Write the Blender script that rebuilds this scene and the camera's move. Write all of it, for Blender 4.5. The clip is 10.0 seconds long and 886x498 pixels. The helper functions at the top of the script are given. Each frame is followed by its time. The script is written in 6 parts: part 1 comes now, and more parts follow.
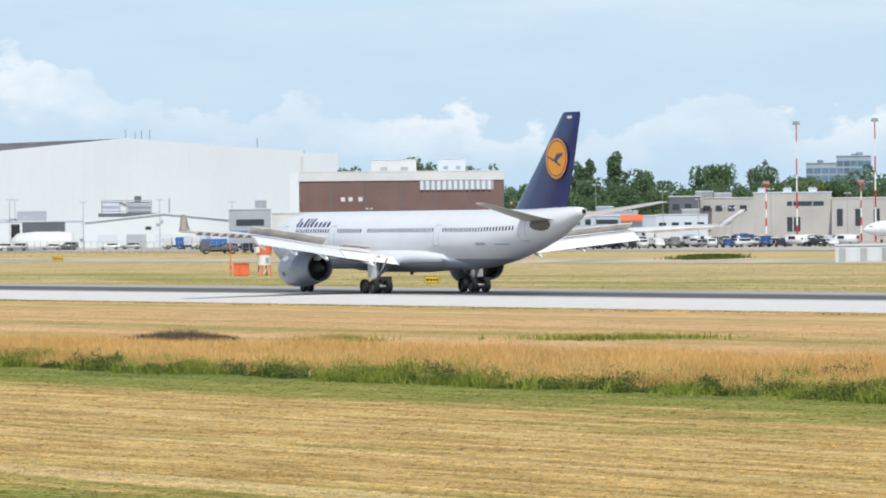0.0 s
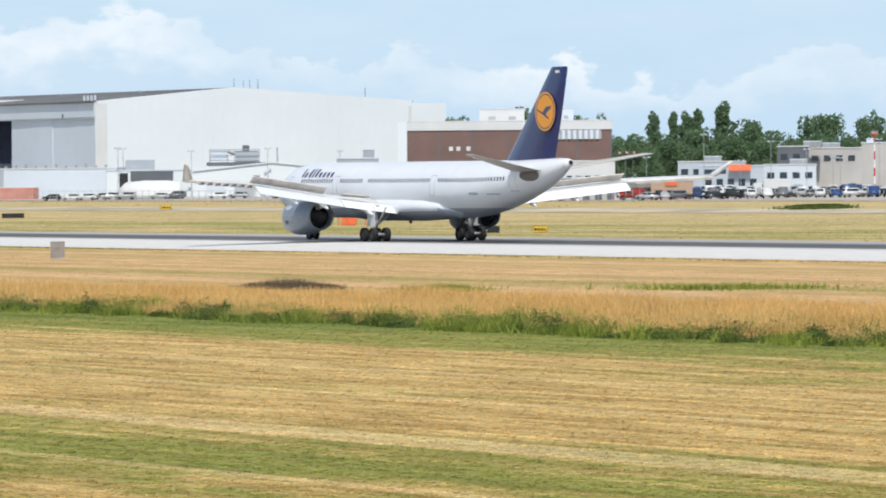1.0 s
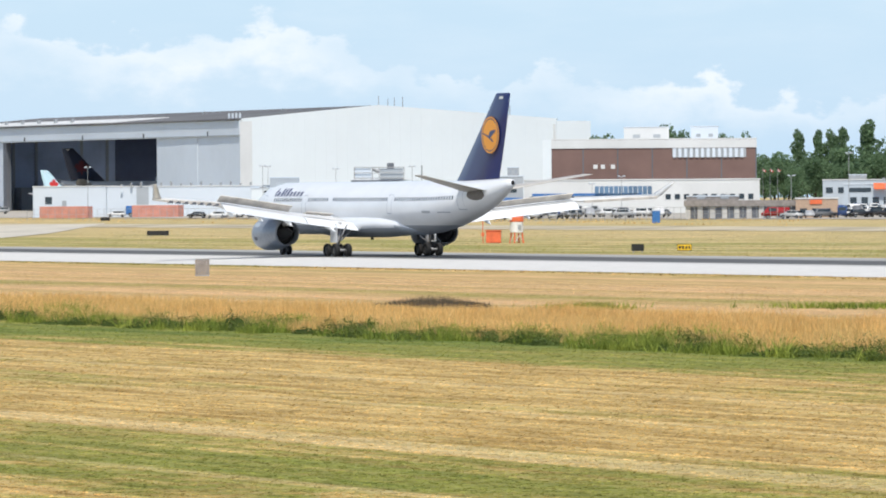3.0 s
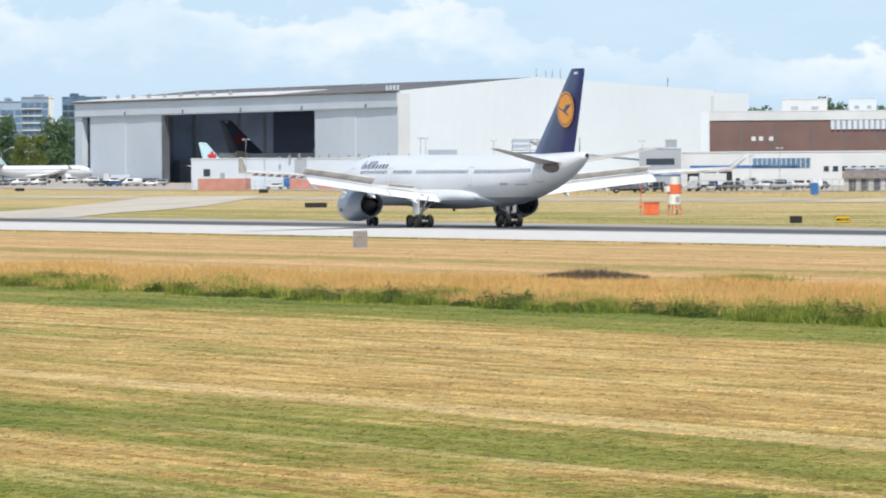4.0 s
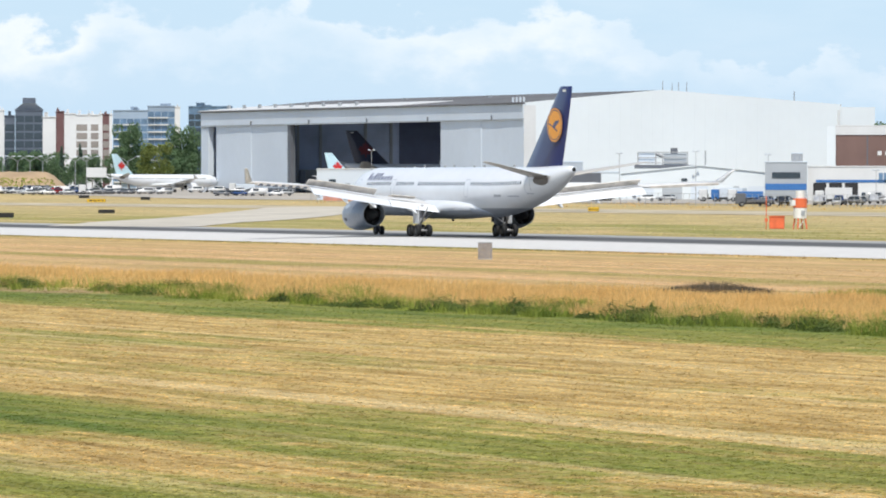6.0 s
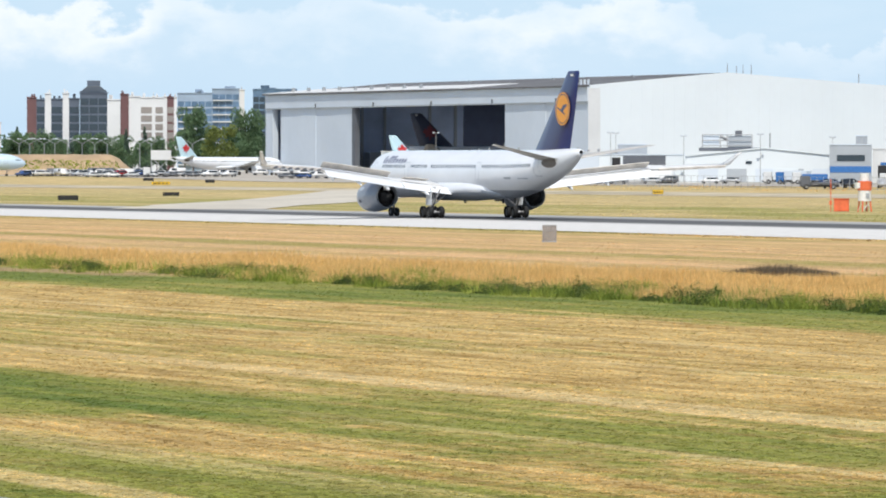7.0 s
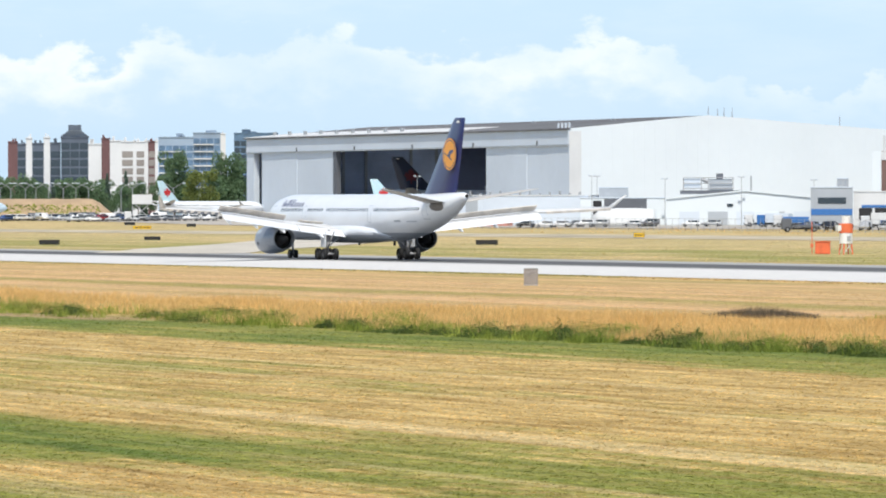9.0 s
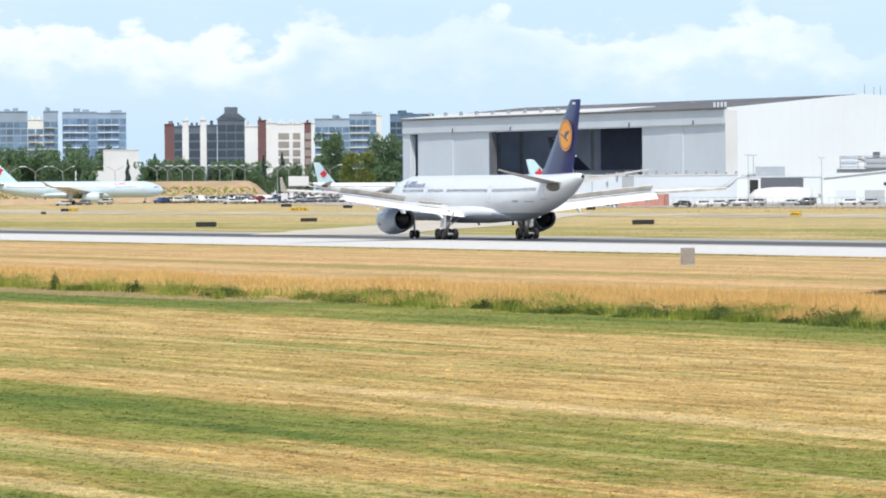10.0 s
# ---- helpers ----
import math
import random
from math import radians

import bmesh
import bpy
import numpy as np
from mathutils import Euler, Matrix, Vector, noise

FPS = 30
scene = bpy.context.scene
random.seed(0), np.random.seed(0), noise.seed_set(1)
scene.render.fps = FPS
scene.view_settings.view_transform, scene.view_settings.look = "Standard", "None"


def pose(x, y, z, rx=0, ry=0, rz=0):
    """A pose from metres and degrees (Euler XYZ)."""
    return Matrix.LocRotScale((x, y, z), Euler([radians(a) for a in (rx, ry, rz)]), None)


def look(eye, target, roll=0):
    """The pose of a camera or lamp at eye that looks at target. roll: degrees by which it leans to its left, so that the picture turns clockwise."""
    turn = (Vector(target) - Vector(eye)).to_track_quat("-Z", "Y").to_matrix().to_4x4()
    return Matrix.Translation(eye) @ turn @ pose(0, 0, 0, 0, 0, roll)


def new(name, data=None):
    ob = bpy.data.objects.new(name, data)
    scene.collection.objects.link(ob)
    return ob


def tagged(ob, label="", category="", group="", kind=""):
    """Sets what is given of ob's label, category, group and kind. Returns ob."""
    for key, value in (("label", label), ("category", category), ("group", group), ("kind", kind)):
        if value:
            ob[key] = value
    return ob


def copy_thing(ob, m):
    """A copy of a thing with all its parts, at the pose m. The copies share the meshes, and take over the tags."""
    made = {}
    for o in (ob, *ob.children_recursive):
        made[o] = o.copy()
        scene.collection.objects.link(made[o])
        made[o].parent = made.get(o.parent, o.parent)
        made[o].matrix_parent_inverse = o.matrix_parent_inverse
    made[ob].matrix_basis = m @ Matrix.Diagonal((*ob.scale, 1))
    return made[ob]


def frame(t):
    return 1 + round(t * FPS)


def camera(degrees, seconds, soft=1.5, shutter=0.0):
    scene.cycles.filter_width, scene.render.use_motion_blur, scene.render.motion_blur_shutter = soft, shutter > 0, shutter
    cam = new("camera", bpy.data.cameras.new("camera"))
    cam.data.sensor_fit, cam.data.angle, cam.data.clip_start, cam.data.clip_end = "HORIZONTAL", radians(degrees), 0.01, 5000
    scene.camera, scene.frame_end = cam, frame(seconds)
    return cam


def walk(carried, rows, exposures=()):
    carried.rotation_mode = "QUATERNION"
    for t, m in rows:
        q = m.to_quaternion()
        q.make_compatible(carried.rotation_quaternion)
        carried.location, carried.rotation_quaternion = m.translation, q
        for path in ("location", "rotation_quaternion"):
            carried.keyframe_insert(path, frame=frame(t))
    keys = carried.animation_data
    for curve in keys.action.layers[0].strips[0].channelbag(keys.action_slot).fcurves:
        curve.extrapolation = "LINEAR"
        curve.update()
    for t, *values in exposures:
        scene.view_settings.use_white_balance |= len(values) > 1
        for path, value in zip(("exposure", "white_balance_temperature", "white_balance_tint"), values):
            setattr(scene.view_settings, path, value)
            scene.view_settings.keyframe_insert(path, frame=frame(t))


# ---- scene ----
# The world: X runs across the runway, away from the camera; Y runs along it; the runway's centre line is X = 0.
EYE = (-268.72, 0.0, 6.43)
FOV = 8.46
# seconds, turn, tilt, lean in degrees
TURNS = (
    (0, -27.9670, -0.2182, -0.545),
    (0.5, -27.5354, -0.2646, -0.522),
    (1, -26.9320, -0.6928, -0.449),
    (1.5, -26.0023, -0.6621, -0.470),
    (2, -25.6466, -0.4821, -0.229),
    (2.5, -25.7878, -0.5013, -0.015),
    (2.7, -25.7530, -0.4850, -0.229),
    (3.8, -24.5633, -0.6943, -0.381),
    (4, -24.0409, -0.7690, -0.390),
    (4.5, -23.3396, -0.8457, -0.180),
    (5, -23.4490, -0.7917, -0.099),
    (5.5, -23.1881, -0.7604, -0.025),
    (6, -22.8469, -0.6545, 0.058),
    (7.3, -22.0734, -0.8684, -0.053),
    (7.5, -22.0597, -0.8759, -0.250),
    (8, -22.1263, -0.9113, -0.684),
    (8.5, -22.5288, -0.8350, -0.133),
    (9, -22.4095, -0.4047, -0.078),
    (9.5, -20.7749, -0.2646, -0.556),
    (10, -20.9111, -0.5856, -0.401),
)
cam = camera(FOV, 10.0, soft=1.9, shutter=0.15)
walk(cam, [(t, pose(*EYE, 0, 0, turn) @ pose(0, 0, 0, 90 + tilt) @ pose(0, 0, 0, 0, 0, lean)) for t, turn, tilt, lean in TURNS],
     [(0.0, 0.03), (2.5, 0.10), (8.5, 0.12), (9.5, 0.23), (10.0, 0.21)])

# ---- light ----
SUN_ELEV, SUN_WAY = 55.0, (-0.42, -0.91)     # towards the sun: high, behind the aircraft


def make_world():
    world = bpy.data.worlds.new("sky")
    scene.world = world
    world.use_nodes = True
    nt = world.node_tree
    nt.nodes.clear()
    N, L = nt.nodes.new, nt.links.new
    out, bg = N("ShaderNodeOutputWorld"), N("ShaderNodeBackground")
    sky = N("ShaderNodeTexSky")
    sky.sky_type, sky.sun_disc = 'NISHITA', False
    sky.sun_elevation = radians(SUN_ELEV)
    sky.sun_rotation = math.atan2(SUN_WAY[0], SUN_WAY[1])
    sky.air_density, sky.dust_density, sky.ozone_density = 1.0, 0.6, 1.5
    tc, sep = N("ShaderNodeTexCoord"), N("ShaderNodeSeparateXYZ")
    L(tc.outputs["Generated"], sep.inputs[0])
    # haze that whitens the sky towards the horizon
    haze = N("ShaderNodeMapRange")
    haze.inputs["From Min"].default_value, haze.inputs["From Max"].default_value = 0.0, 0.35
    haze.inputs["To Min"].default_value, haze.inputs["To Max"].default_value = 0.85, 0.0
    L(sep.outputs["Z"], haze.inputs["Value"])
    hz = N("ShaderNodeMixRGB")
    hz.inputs["Color2"].default_value = (4.5, 6.35, 8.35, 1)
    L(haze.outputs[0], hz.inputs["Fac"]), L(sky.outputs[0], hz.inputs["Color1"])
    # bearing and height of the sky's direction, in degrees
    def calc(op, x, y, z=0.0):
        k = N("ShaderNodeMath")
        k.operation = op
        for socket, v in zip(k.inputs, (x, y, z)):
            if isinstance(v, (int, float)):
                socket.default_value = v
            else:
                L(v, socket)
        return k.outputs[0]

    def ease(x, lo, hi, a=0.0, c=1.0):
        r = N("ShaderNodeMapRange")
        r.interpolation_type = 'SMOOTHSTEP'
        for key, v in (("From Min", lo), ("From Max", hi), ("To Min", a), ("To Max", c)):
            r.inputs[key].default_value = v
        L(x, r.inputs["Value"])
        return r.outputs[0]

    bearing = calc('MULTIPLY', calc('ARCTAN2', sep.outputs["X"], sep.outputs["Y"]), 57.296)
    rise = calc('MULTIPLY', sep.outputs["Z"], 57.296)

    def billow(sx, sz, detail, rough, shift):
        v, n = N("ShaderNodeCombineXYZ"), N("ShaderNodeTexNoise")
        L(calc('MULTIPLY_ADD', bearing, sx, shift), v.inputs[0]), L(calc('MULTIPLY', rise, sz), v.inputs[1])
        n.inputs["Scale"].default_value, n.inputs["Detail"].default_value, n.inputs["Roughness"].default_value = 1.0, detail, rough
        L(v.outputs[0], n.inputs["Vector"])
        return n.outputs["Fac"]

    # a far line of cumulus, lower the farther it runs, with crisp tops and feet lost in haze
    line = N("ShaderNodeMapRange")
    for key, v in (("From Min", 0.0), ("From Max", 45.0), ("To Min", 2.62), ("To Max", 0.40)):
        line.inputs[key].default_value = v
    L(bearing, line.inputs["Value"])
    humps = billow(0.62, 0.25, 2, 0.5, 3.7)
    puffs = billow(1.9, 3.0, 7, 0.56, 11.0)
    gaps = billow(0.33, 0.5, 3, 0.5, 21.0)
    top = calc('MULTIPLY_ADD', calc('SUBTRACT', humps, 0.5), 1.5, line.outputs[0])
    top = calc('MULTIPLY_ADD', calc('SUBTRACT', puffs, 0.5), 1.25, top)
    into = calc('SUBTRACT', top, rise)
    heap = calc('MULTIPLY', ease(into, 0.0, 0.17), ease(into, 0.12, 0.75, 1.0, 0.14))
    heap = calc('MULTIPLY', heap, ease(gaps, 0.36, 0.54, 0.32, 1.0))
    heap = calc('MULTIPLY', heap, ease(rise, 0.3, 1.2, 0.12, 1.0))
    # thin high veil
    veil = calc('MULTIPLY', ease(billow(0.28, 1.1, 6, 0.6, 41.0), 0.42, 0.68), ease(rise, 1.3, 2.6, 0.12, 0.36))
    cloud = calc('MAXIMUM', calc('MULTIPLY', heap, 0.82), veil)
    cl = N("ShaderNodeMixRGB")
    cl.inputs["Color2"].default_value = (8.0, 8.35, 8.7, 1)
    L(cloud, cl.inputs["Fac"]), L(hz.outputs[0], cl.inputs["Color1"])
    L(cl.outputs[0], bg.inputs["Color"])
    bg.inputs["Strength"].default_value = 0.115
    L(bg.outputs[0], out.inputs["Surface"])


make_world()
sun = new("sun", bpy.data.lights.new("sun", 'SUN'))
sun.data.energy, sun.data.angle, sun.data.color = 3.8, radians(0.55), (1.0, 0.95, 0.86)
ch = math.cos(radians(SUN_ELEV))
hyp = math.hypot(*SUN_WAY)
sun.matrix_world = look((0, 0, 300), (-SUN_WAY[0] / hyp * ch * 100, -SUN_WAY[1] / hyp * ch * 100, 300 - 100 * math.sin(radians(SUN_ELEV))))


# ---- materials ----
def nodes_of(name):
    m = bpy.data.materials.new(name)
    m.use_nodes = True
    return m, m.node_tree, m.node_tree.nodes["Principled BSDF"]


def mat(name, base, rough=0.6, metal=0.0, vary=0.12, scale=3.0, fine=40.0, bump=0.0, second=None, coat=0.0, spec=0.5, per_object=0.0, per_island=0.0):
    """A surface with two scales of variation, optional relief and shifts from object to object."""
    m, nt, b = nodes_of(name)
    N, L = nt.nodes.new, nt.links.new
    tc = N("ShaderNodeTexCoord")
    n1, n2 = N("ShaderNodeTexNoise"), N("ShaderNodeTexNoise")
    n1.inputs["Scale"].default_value, n1.inputs["Detail"].default_value = scale, 5
    n2.inputs["Scale"].default_value, n2.inputs["Detail"].default_value = fine, 3
    for k in (n1, n2):
        L(tc.outputs["Object"], k.inputs["Vector"])
    mix = N("ShaderNodeMixRGB")
    second = second or tuple(c * (1 - 2.2 * vary) for c in base)
    mix.inputs["Color1"].default_value, mix.inputs["Color2"].default_value = (*second, 1), (*base, 1)
    r = N("ShaderNodeMapRange")
    r.inputs["From Min"].default_value, r.inputs["From Max"].default_value = 0.32, 0.62
    L(n1.outputs["Fac"], r.inputs["Value"]), L(r.outputs[0], mix.inputs["Fac"])
    hs = N("ShaderNodeHueSaturation")
    L(mix.outputs[0], hs.inputs["Color"])
    v = N("ShaderNodeMath")
    v.operation = 'MULTIPLY_ADD'
    L(n2.outputs["Fac"], v.inputs[0])
    v.inputs[1].default_value, v.inputs[2].default_value = vary * 1.6, 1 - vary * 0.8
    last = v.outputs[0]
    for amount, node, socket in ((per_object, "ShaderNodeObjectInfo", "Random"), (per_island, "ShaderNodeNewGeometry", "Random Per Island")):
        if amount:
            o, a = N(node), N("ShaderNodeMath")
            a.operation = 'MULTIPLY_ADD'
            L(o.outputs[socket], a.inputs[0])
            a.inputs[1].default_value = amount
            sub = N("ShaderNodeMath")
            sub.operation = 'SUBTRACT'
            L(last, sub.inputs[0])
            sub.inputs[1].default_value = amount / 2
            L(sub.outputs[0], a.inputs[2])
            last = a.outputs[0]
    L(last, hs.inputs["Value"])
    L(hs.outputs[0], b.inputs["Base Color"])
    b.inputs["Roughness"].default_value, b.inputs["Metallic"].default_value = rough, metal
    b.inputs["Specular IOR Level"].default_value = spec
    b.inputs["Coat Weight"].default_value = coat
    if bump:
        bp = N("ShaderNodeBump")
        bp.inputs["Strength"].default_value, bp.inputs["Distance"].default_value = 0.6, bump
        L(n2.outputs["Fac"], bp.inputs["Height"]), L(bp.outputs[0], b.inputs["Normal"])
    return m


def leaf_mat(name, dark, light):
    m = mat(name, light, 0.7, second=dark, scale=0.35, fine=2.0, vary=0.15, per_island=0.3, per_object=0.2, spec=0.15)
    return m


WHITE = mat("white aircraft paint", (0.775, 0.80, 0.83), 0.28, vary=0.02, scale=0.5, fine=3, coat=0.3)
GREY_BELLY = mat("grey aircraft paint", (0.33, 0.37, 0.43), 0.4, vary=0.04, scale=0.5, fine=3)
WING_GREY = mat("light grey wing paint", (0.70, 0.70, 0.69), 0.4, vary=0.06, scale=0.8, fine=6)
PANEL_TAN = mat("grey-brown spoiler panel", (0.78, 0.72, 0.65), 0.55, vary=0.12, scale=0.8, fine=5)
NAVY = mat("dark blue tail paint", (0.012, 0.022, 0.11), 0.3, vary=0.06, scale=0.5, fine=5, coat=0.3)
GOLD = mat("orange-yellow paint", (0.80, 0.32, 0.015), 0.35, vary=0.04)
BLACK = mat("black rubber", (0.012, 0.012, 0.013), 0.8, vary=0.2, fine=12)
DARK = mat("dark opening", (0.02, 0.02, 0.022), 0.7, vary=0.1)
METAL = mat("bare metal", (0.45, 0.45, 0.46), 0.35, metal=0.9, vary=0.06)
STRUT = mat("grey painted strut", (0.36, 0.36, 0.37), 0.45, vary=0.08, fine=10)
GLASS = mat("dark window glass", (0.03, 0.045, 0.06), 0.08, vary=0.1, spec=0.8)
BLUE_GLASS = mat("blue tinted facade glass", (0.13, 0.22, 0.34), 0.15, vary=0.25, scale=0.1, fine=0.4, spec=0.8, per_object=0.3)
CLAD = mat("white metal cladding", (0.69, 0.74, 0.765), 0.55, vary=0.025, scale=0.04, fine=0.5)
CLAD_GREY = mat("pale grey cladding", (0.61, 0.67, 0.735), 0.55, vary=0.04, scale=0.05, fine=0.6)
CLAD_MID = mat("mid grey cladding", (0.38, 0.41, 0.44), 0.6, vary=0.07, scale=0.08, fine=0.6, per_object=0.2)
CLAD_DARK = mat("dark grey cladding", (0.12, 0.13, 0.15), 0.6, vary=0.1, scale=0.1, fine=0.6)
ROOF = mat("dark grey gravel roofing", (0.15, 0.15, 0.155), 0.9, vary=0.15, scale=0.05, fine=0.4)
BRICK = mat("brown brick", (0.185, 0.115, 0.10), 0.85, vary=0.08, scale=0.15, fine=3.0)
CONC = mat("beige concrete", (0.50, 0.49, 0.47), 0.8, vary=0.08, scale=0.1, fine=1.5, per_object=0.15)
CONC_WHITE = mat("white concrete", (0.64, 0.65, 0.65), 0.75, vary=0.05, scale=0.1, fine=1.5)
RED_BROWN = mat("red-brown panel", (0.15, 0.075, 0.075), 0.75, vary=0.08, scale=0.2)
ORANGE = mat("faded orange paint", (0.75, 0.16, 0.06), 0.6, vary=0.1, scale=1.0, fine=8)
SALMON = mat("faded red container paint", (0.60, 0.28, 0.22), 0.65, vary=0.1, scale=0.5, fine=4, per_object=0.2)
SIGN_WHITE = mat("white sign paint", (0.78, 0.78, 0.76), 0.6, vary=0.06)
SIGN_YEL = mat("yellow sign face", (0.80, 0.50, 0.02), 0.5, vary=0.06)
SIGN_BLACK = mat("black sign face", (0.016, 0.016, 0.016), 0.6, vary=0.15)
BOARD = mat("weathered grey-brown board", (0.28, 0.255, 0.24), 0.85, vary=0.12, scale=1.5, fine=20)
GALV = mat("galvanised steel", (0.42, 0.43, 0.44), 0.5, metal=0.6, vary=0.1)
ICE_BLUE = mat("ice blue aircraft paint", (0.50, 0.68, 0.74), 0.35, vary=0.03, coat=0.2)
RED = mat("red paint", (0.55, 0.03, 0.03), 0.5, vary=0.08)
BLUE = mat("blue paint", (0.04, 0.16, 0.42), 0.5, vary=0.1)
BARK = mat("brown bark", (0.10, 0.07, 0.05), 0.9, vary=0.2)
LEAF = leaf_mat("green leaves", (0.125, 0.205, 0.115), (0.19, 0.28, 0.14))
BUSH = leaf_mat("yellow-green bush leaves", (0.15, 0.20, 0.04), (0.36, 0.38, 0.085))
# green leaves, darkened further for the shadowed gaps between ditch clumps
BUSH_DARK = leaf_mat("green bush leaves", (0.045, 0.075, 0.02), (0.15, 0.20, 0.055))
HALL_PALE = mat("blue-grey hall lining", (0.50, 0.60, 0.78), 0.8, vary=0.1, scale=0.1, fine=0.6)
HALL_NIGHT = mat("very dark blue hall panel", (0.10, 0.125, 0.20), 0.7, vary=0.12, scale=0.1, fine=0.6)
TOWER_BLUE = mat("slate blue facade panel", (0.27, 0.35, 0.45), 0.55, vary=0.08, scale=0.08, fine=0.6, per_object=0.15)
TOWER_DARK = mat("dark slate facade panel", (0.10, 0.125, 0.165), 0.55, vary=0.1, scale=0.1, fine=0.6)
CLAD_BLUE = mat("blue-grey cladding", (0.46, 0.52, 0.58), 0.6, vary=0.05, scale=0.08, fine=0.6)
CONC_BROWN = mat("grey-brown concrete", (0.27, 0.245, 0.225), 0.85, vary=0.1, scale=0.1, fine=1.5)
LEAF_DARK = leaf_mat("dark conifer needles", (0.075, 0.12, 0.095), (0.13, 0.185, 0.135))
LEAF_YEL = leaf_mat("yellow-green leaves", (0.13, 0.17, 0.05), (0.26, 0.29, 0.09))


def car_paints():
    cols = (("white", (0.75, 0.75, 0.75)), ("silver", (0.45, 0.46, 0.47)), ("black", (0.02, 0.02, 0.022)), ("dark grey", (0.16, 0.165, 0.175)), ("blue", (0.03, 0.07, 0.20)), ("red", (0.30, 0.02, 0.02)))
    return [(c, mat(c + " car paint", v, 0.25, vary=0.03, coat=0.5)) for c, v in cols]


def thin(m, share=0.45):
    """Lets light through, as leaves and blades do."""
    nt = m.node_tree
    b, out = nt.nodes["Principled BSDF"], nt.nodes["Material Output"]
    t, k = nt.nodes.new("ShaderNodeBsdfTranslucent"), nt.nodes.new("ShaderNodeMixShader")
    nt.links.new(b.inputs["Base Color"].links[0].from_socket, t.inputs["Color"])
    k.inputs[0].default_value = share
    nt.links.new(b.outputs[0], k.inputs[1])
    nt.links.new(t.outputs[0], k.inputs[2])
    nt.links.new(k.outputs[0], out.inputs["Surface"])
    return m


def ground_mat(name, tufts=False):
    """Mown, sun-dried grass in swaths along the runway, greener by the ditch; for the tufts the same with a shift from tuft to tuft."""
    m, nt, b = nodes_of(name)
    N, L = nt.nodes.new, nt.links.new
    tc = N("ShaderNodeTexCoord")
    sep = N("ShaderNodeSeparateXYZ")
    L(tc.outputs["Object"], sep.inputs[0])

    def noise_at(scale, sx, sy, detail=5, rough=0.55):
        mp, n = N("ShaderNodeMapping"), N("ShaderNodeTexNoise")
        mp.inputs["Scale"].default_value = (sx, sy, 0.3)
        L(tc.outputs["Object"], mp.inputs[0]), L(mp.outputs[0], n.inputs["Vector"])
        n.inputs["Scale"].default_value, n.inputs["Detail"].default_value, n.inputs["Roughness"].default_value = scale, detail, rough
        return n.outputs["Fac"]

    def ramp(x, lo, hi, a=0.0, c=1.0):
        r = N("ShaderNodeMapRange")
        r.interpolation_type = 'SMOOTHSTEP'
        for k, v in (("From Min", lo), ("From Max", hi), ("To Min", a), ("To Max", c)):
            r.inputs[k].default_value = v
        L(x, r.inputs["Value"])
        return r.outputs[0]

    def math_(op, x, y):
        k = N("ShaderNodeMath")
        k.operation = op
        for s, v in zip(k.inputs, (x, y)):
            if isinstance(v, float):
                s.default_value = v
            else:
                L(v, s)
        return k.outputs[0]

    def mix(f, x, y):
        k = N("ShaderNodeMixRGB")
        for s, v in zip(k.inputs, (f, x, y)):
            if isinstance(v, tuple):
                s.default_value = (*v, 1)
            else:
                L(v, s)
        return k.outputs[0]

    def band(x, a, b, c, d):
        return math_('MULTIPLY', ramp(x, a, b), ramp(x, c, d, 1.0, 0.0))

    straw, tan, green, deep = (0.63, 0.46, 0.195), (0.475, 0.32, 0.115), (0.285, 0.285, 0.072), (0.15, 0.20, 0.045)
    x = sep.outputs["X"]
    swath = ramp(noise_at(0.24, 1.0, 0.03, 5, 0.62), 0.32, 0.68)
    streak = noise_at(0.9, 1.0, 0.10, 5, 0.65)
    patch = noise_at(0.045, 1.0, 0.4, 6, 0.62)
    clump = noise_at(0.55, 1.0, 0.8, 5, 0.6)
    grain = noise_at(2.4, 1.0, 0.22, 6, 0.7)
    fleck = noise_at(1.5, 0.55, 1.0, 5, 0.65)
    ribbon = noise_at(0.13, 1.0, 0.012, 4, 0.6)
    wob = math_('ADD', math_('ADD', x, math_('MULTIPLY', math_('SUBTRACT', patch, 0.5), 12.0)), math_('MULTIPLY', math_('SUBTRACT', clump, 0.5), 7.0))
    bank = band(wob, -166.0, -157.0, -147.0, -142.0)
    near = band(wob, -216.0, -212.0, -209.0, -205.0)
    nearer = ramp(wob, -218.0, -226.0)
    line = band(wob, -92.0, -90.0, -86.0, -84.0)
    verge = math_('MULTIPLY', ramp(x, 45.0, 60.0), ramp(x, 160.0, 260.0, 1.0, 0.2))
    g = math_('ADD', math_('MULTIPLY', bank, 0.42), math_('MULTIPLY', near, 0.22))
    g = math_('ADD', g, math_('MULTIPLY', nearer, 0.20))
    g = math_('ADD', g, math_('MULTIPLY', ramp(wob, -197.0, -204.0), 0.14))
    g = math_('ADD', g, math_('MULTIPLY', verge, 0.12))
    gsum = math_('ADD', math_('ADD', math_('MULTIPLY', swath, 0.42), math_('MULTIPLY', ramp(patch, 0.34, 0.66), 0.42)), g)
    gsum = math_('ADD', gsum, math_('MULTIPLY', clump, 0.35))
    gsum = math_('ADD', gsum, math_('MULTIPLY', band(wob, -202.0, -194.0, -174.0, -166.0), -0.16))
    gsum = math_('ADD', gsum, math_('MULTIPLY', math_('SUBTRACT', fleck, 0.5), 0.60))
    col = mix(ramp(streak, 0.32, 0.66), tan, straw)
    col = mix(ramp(gsum, 0.52, 0.90), col, green)
    col = mix(ramp(gsum, 0.90, 1.24), col, deep)
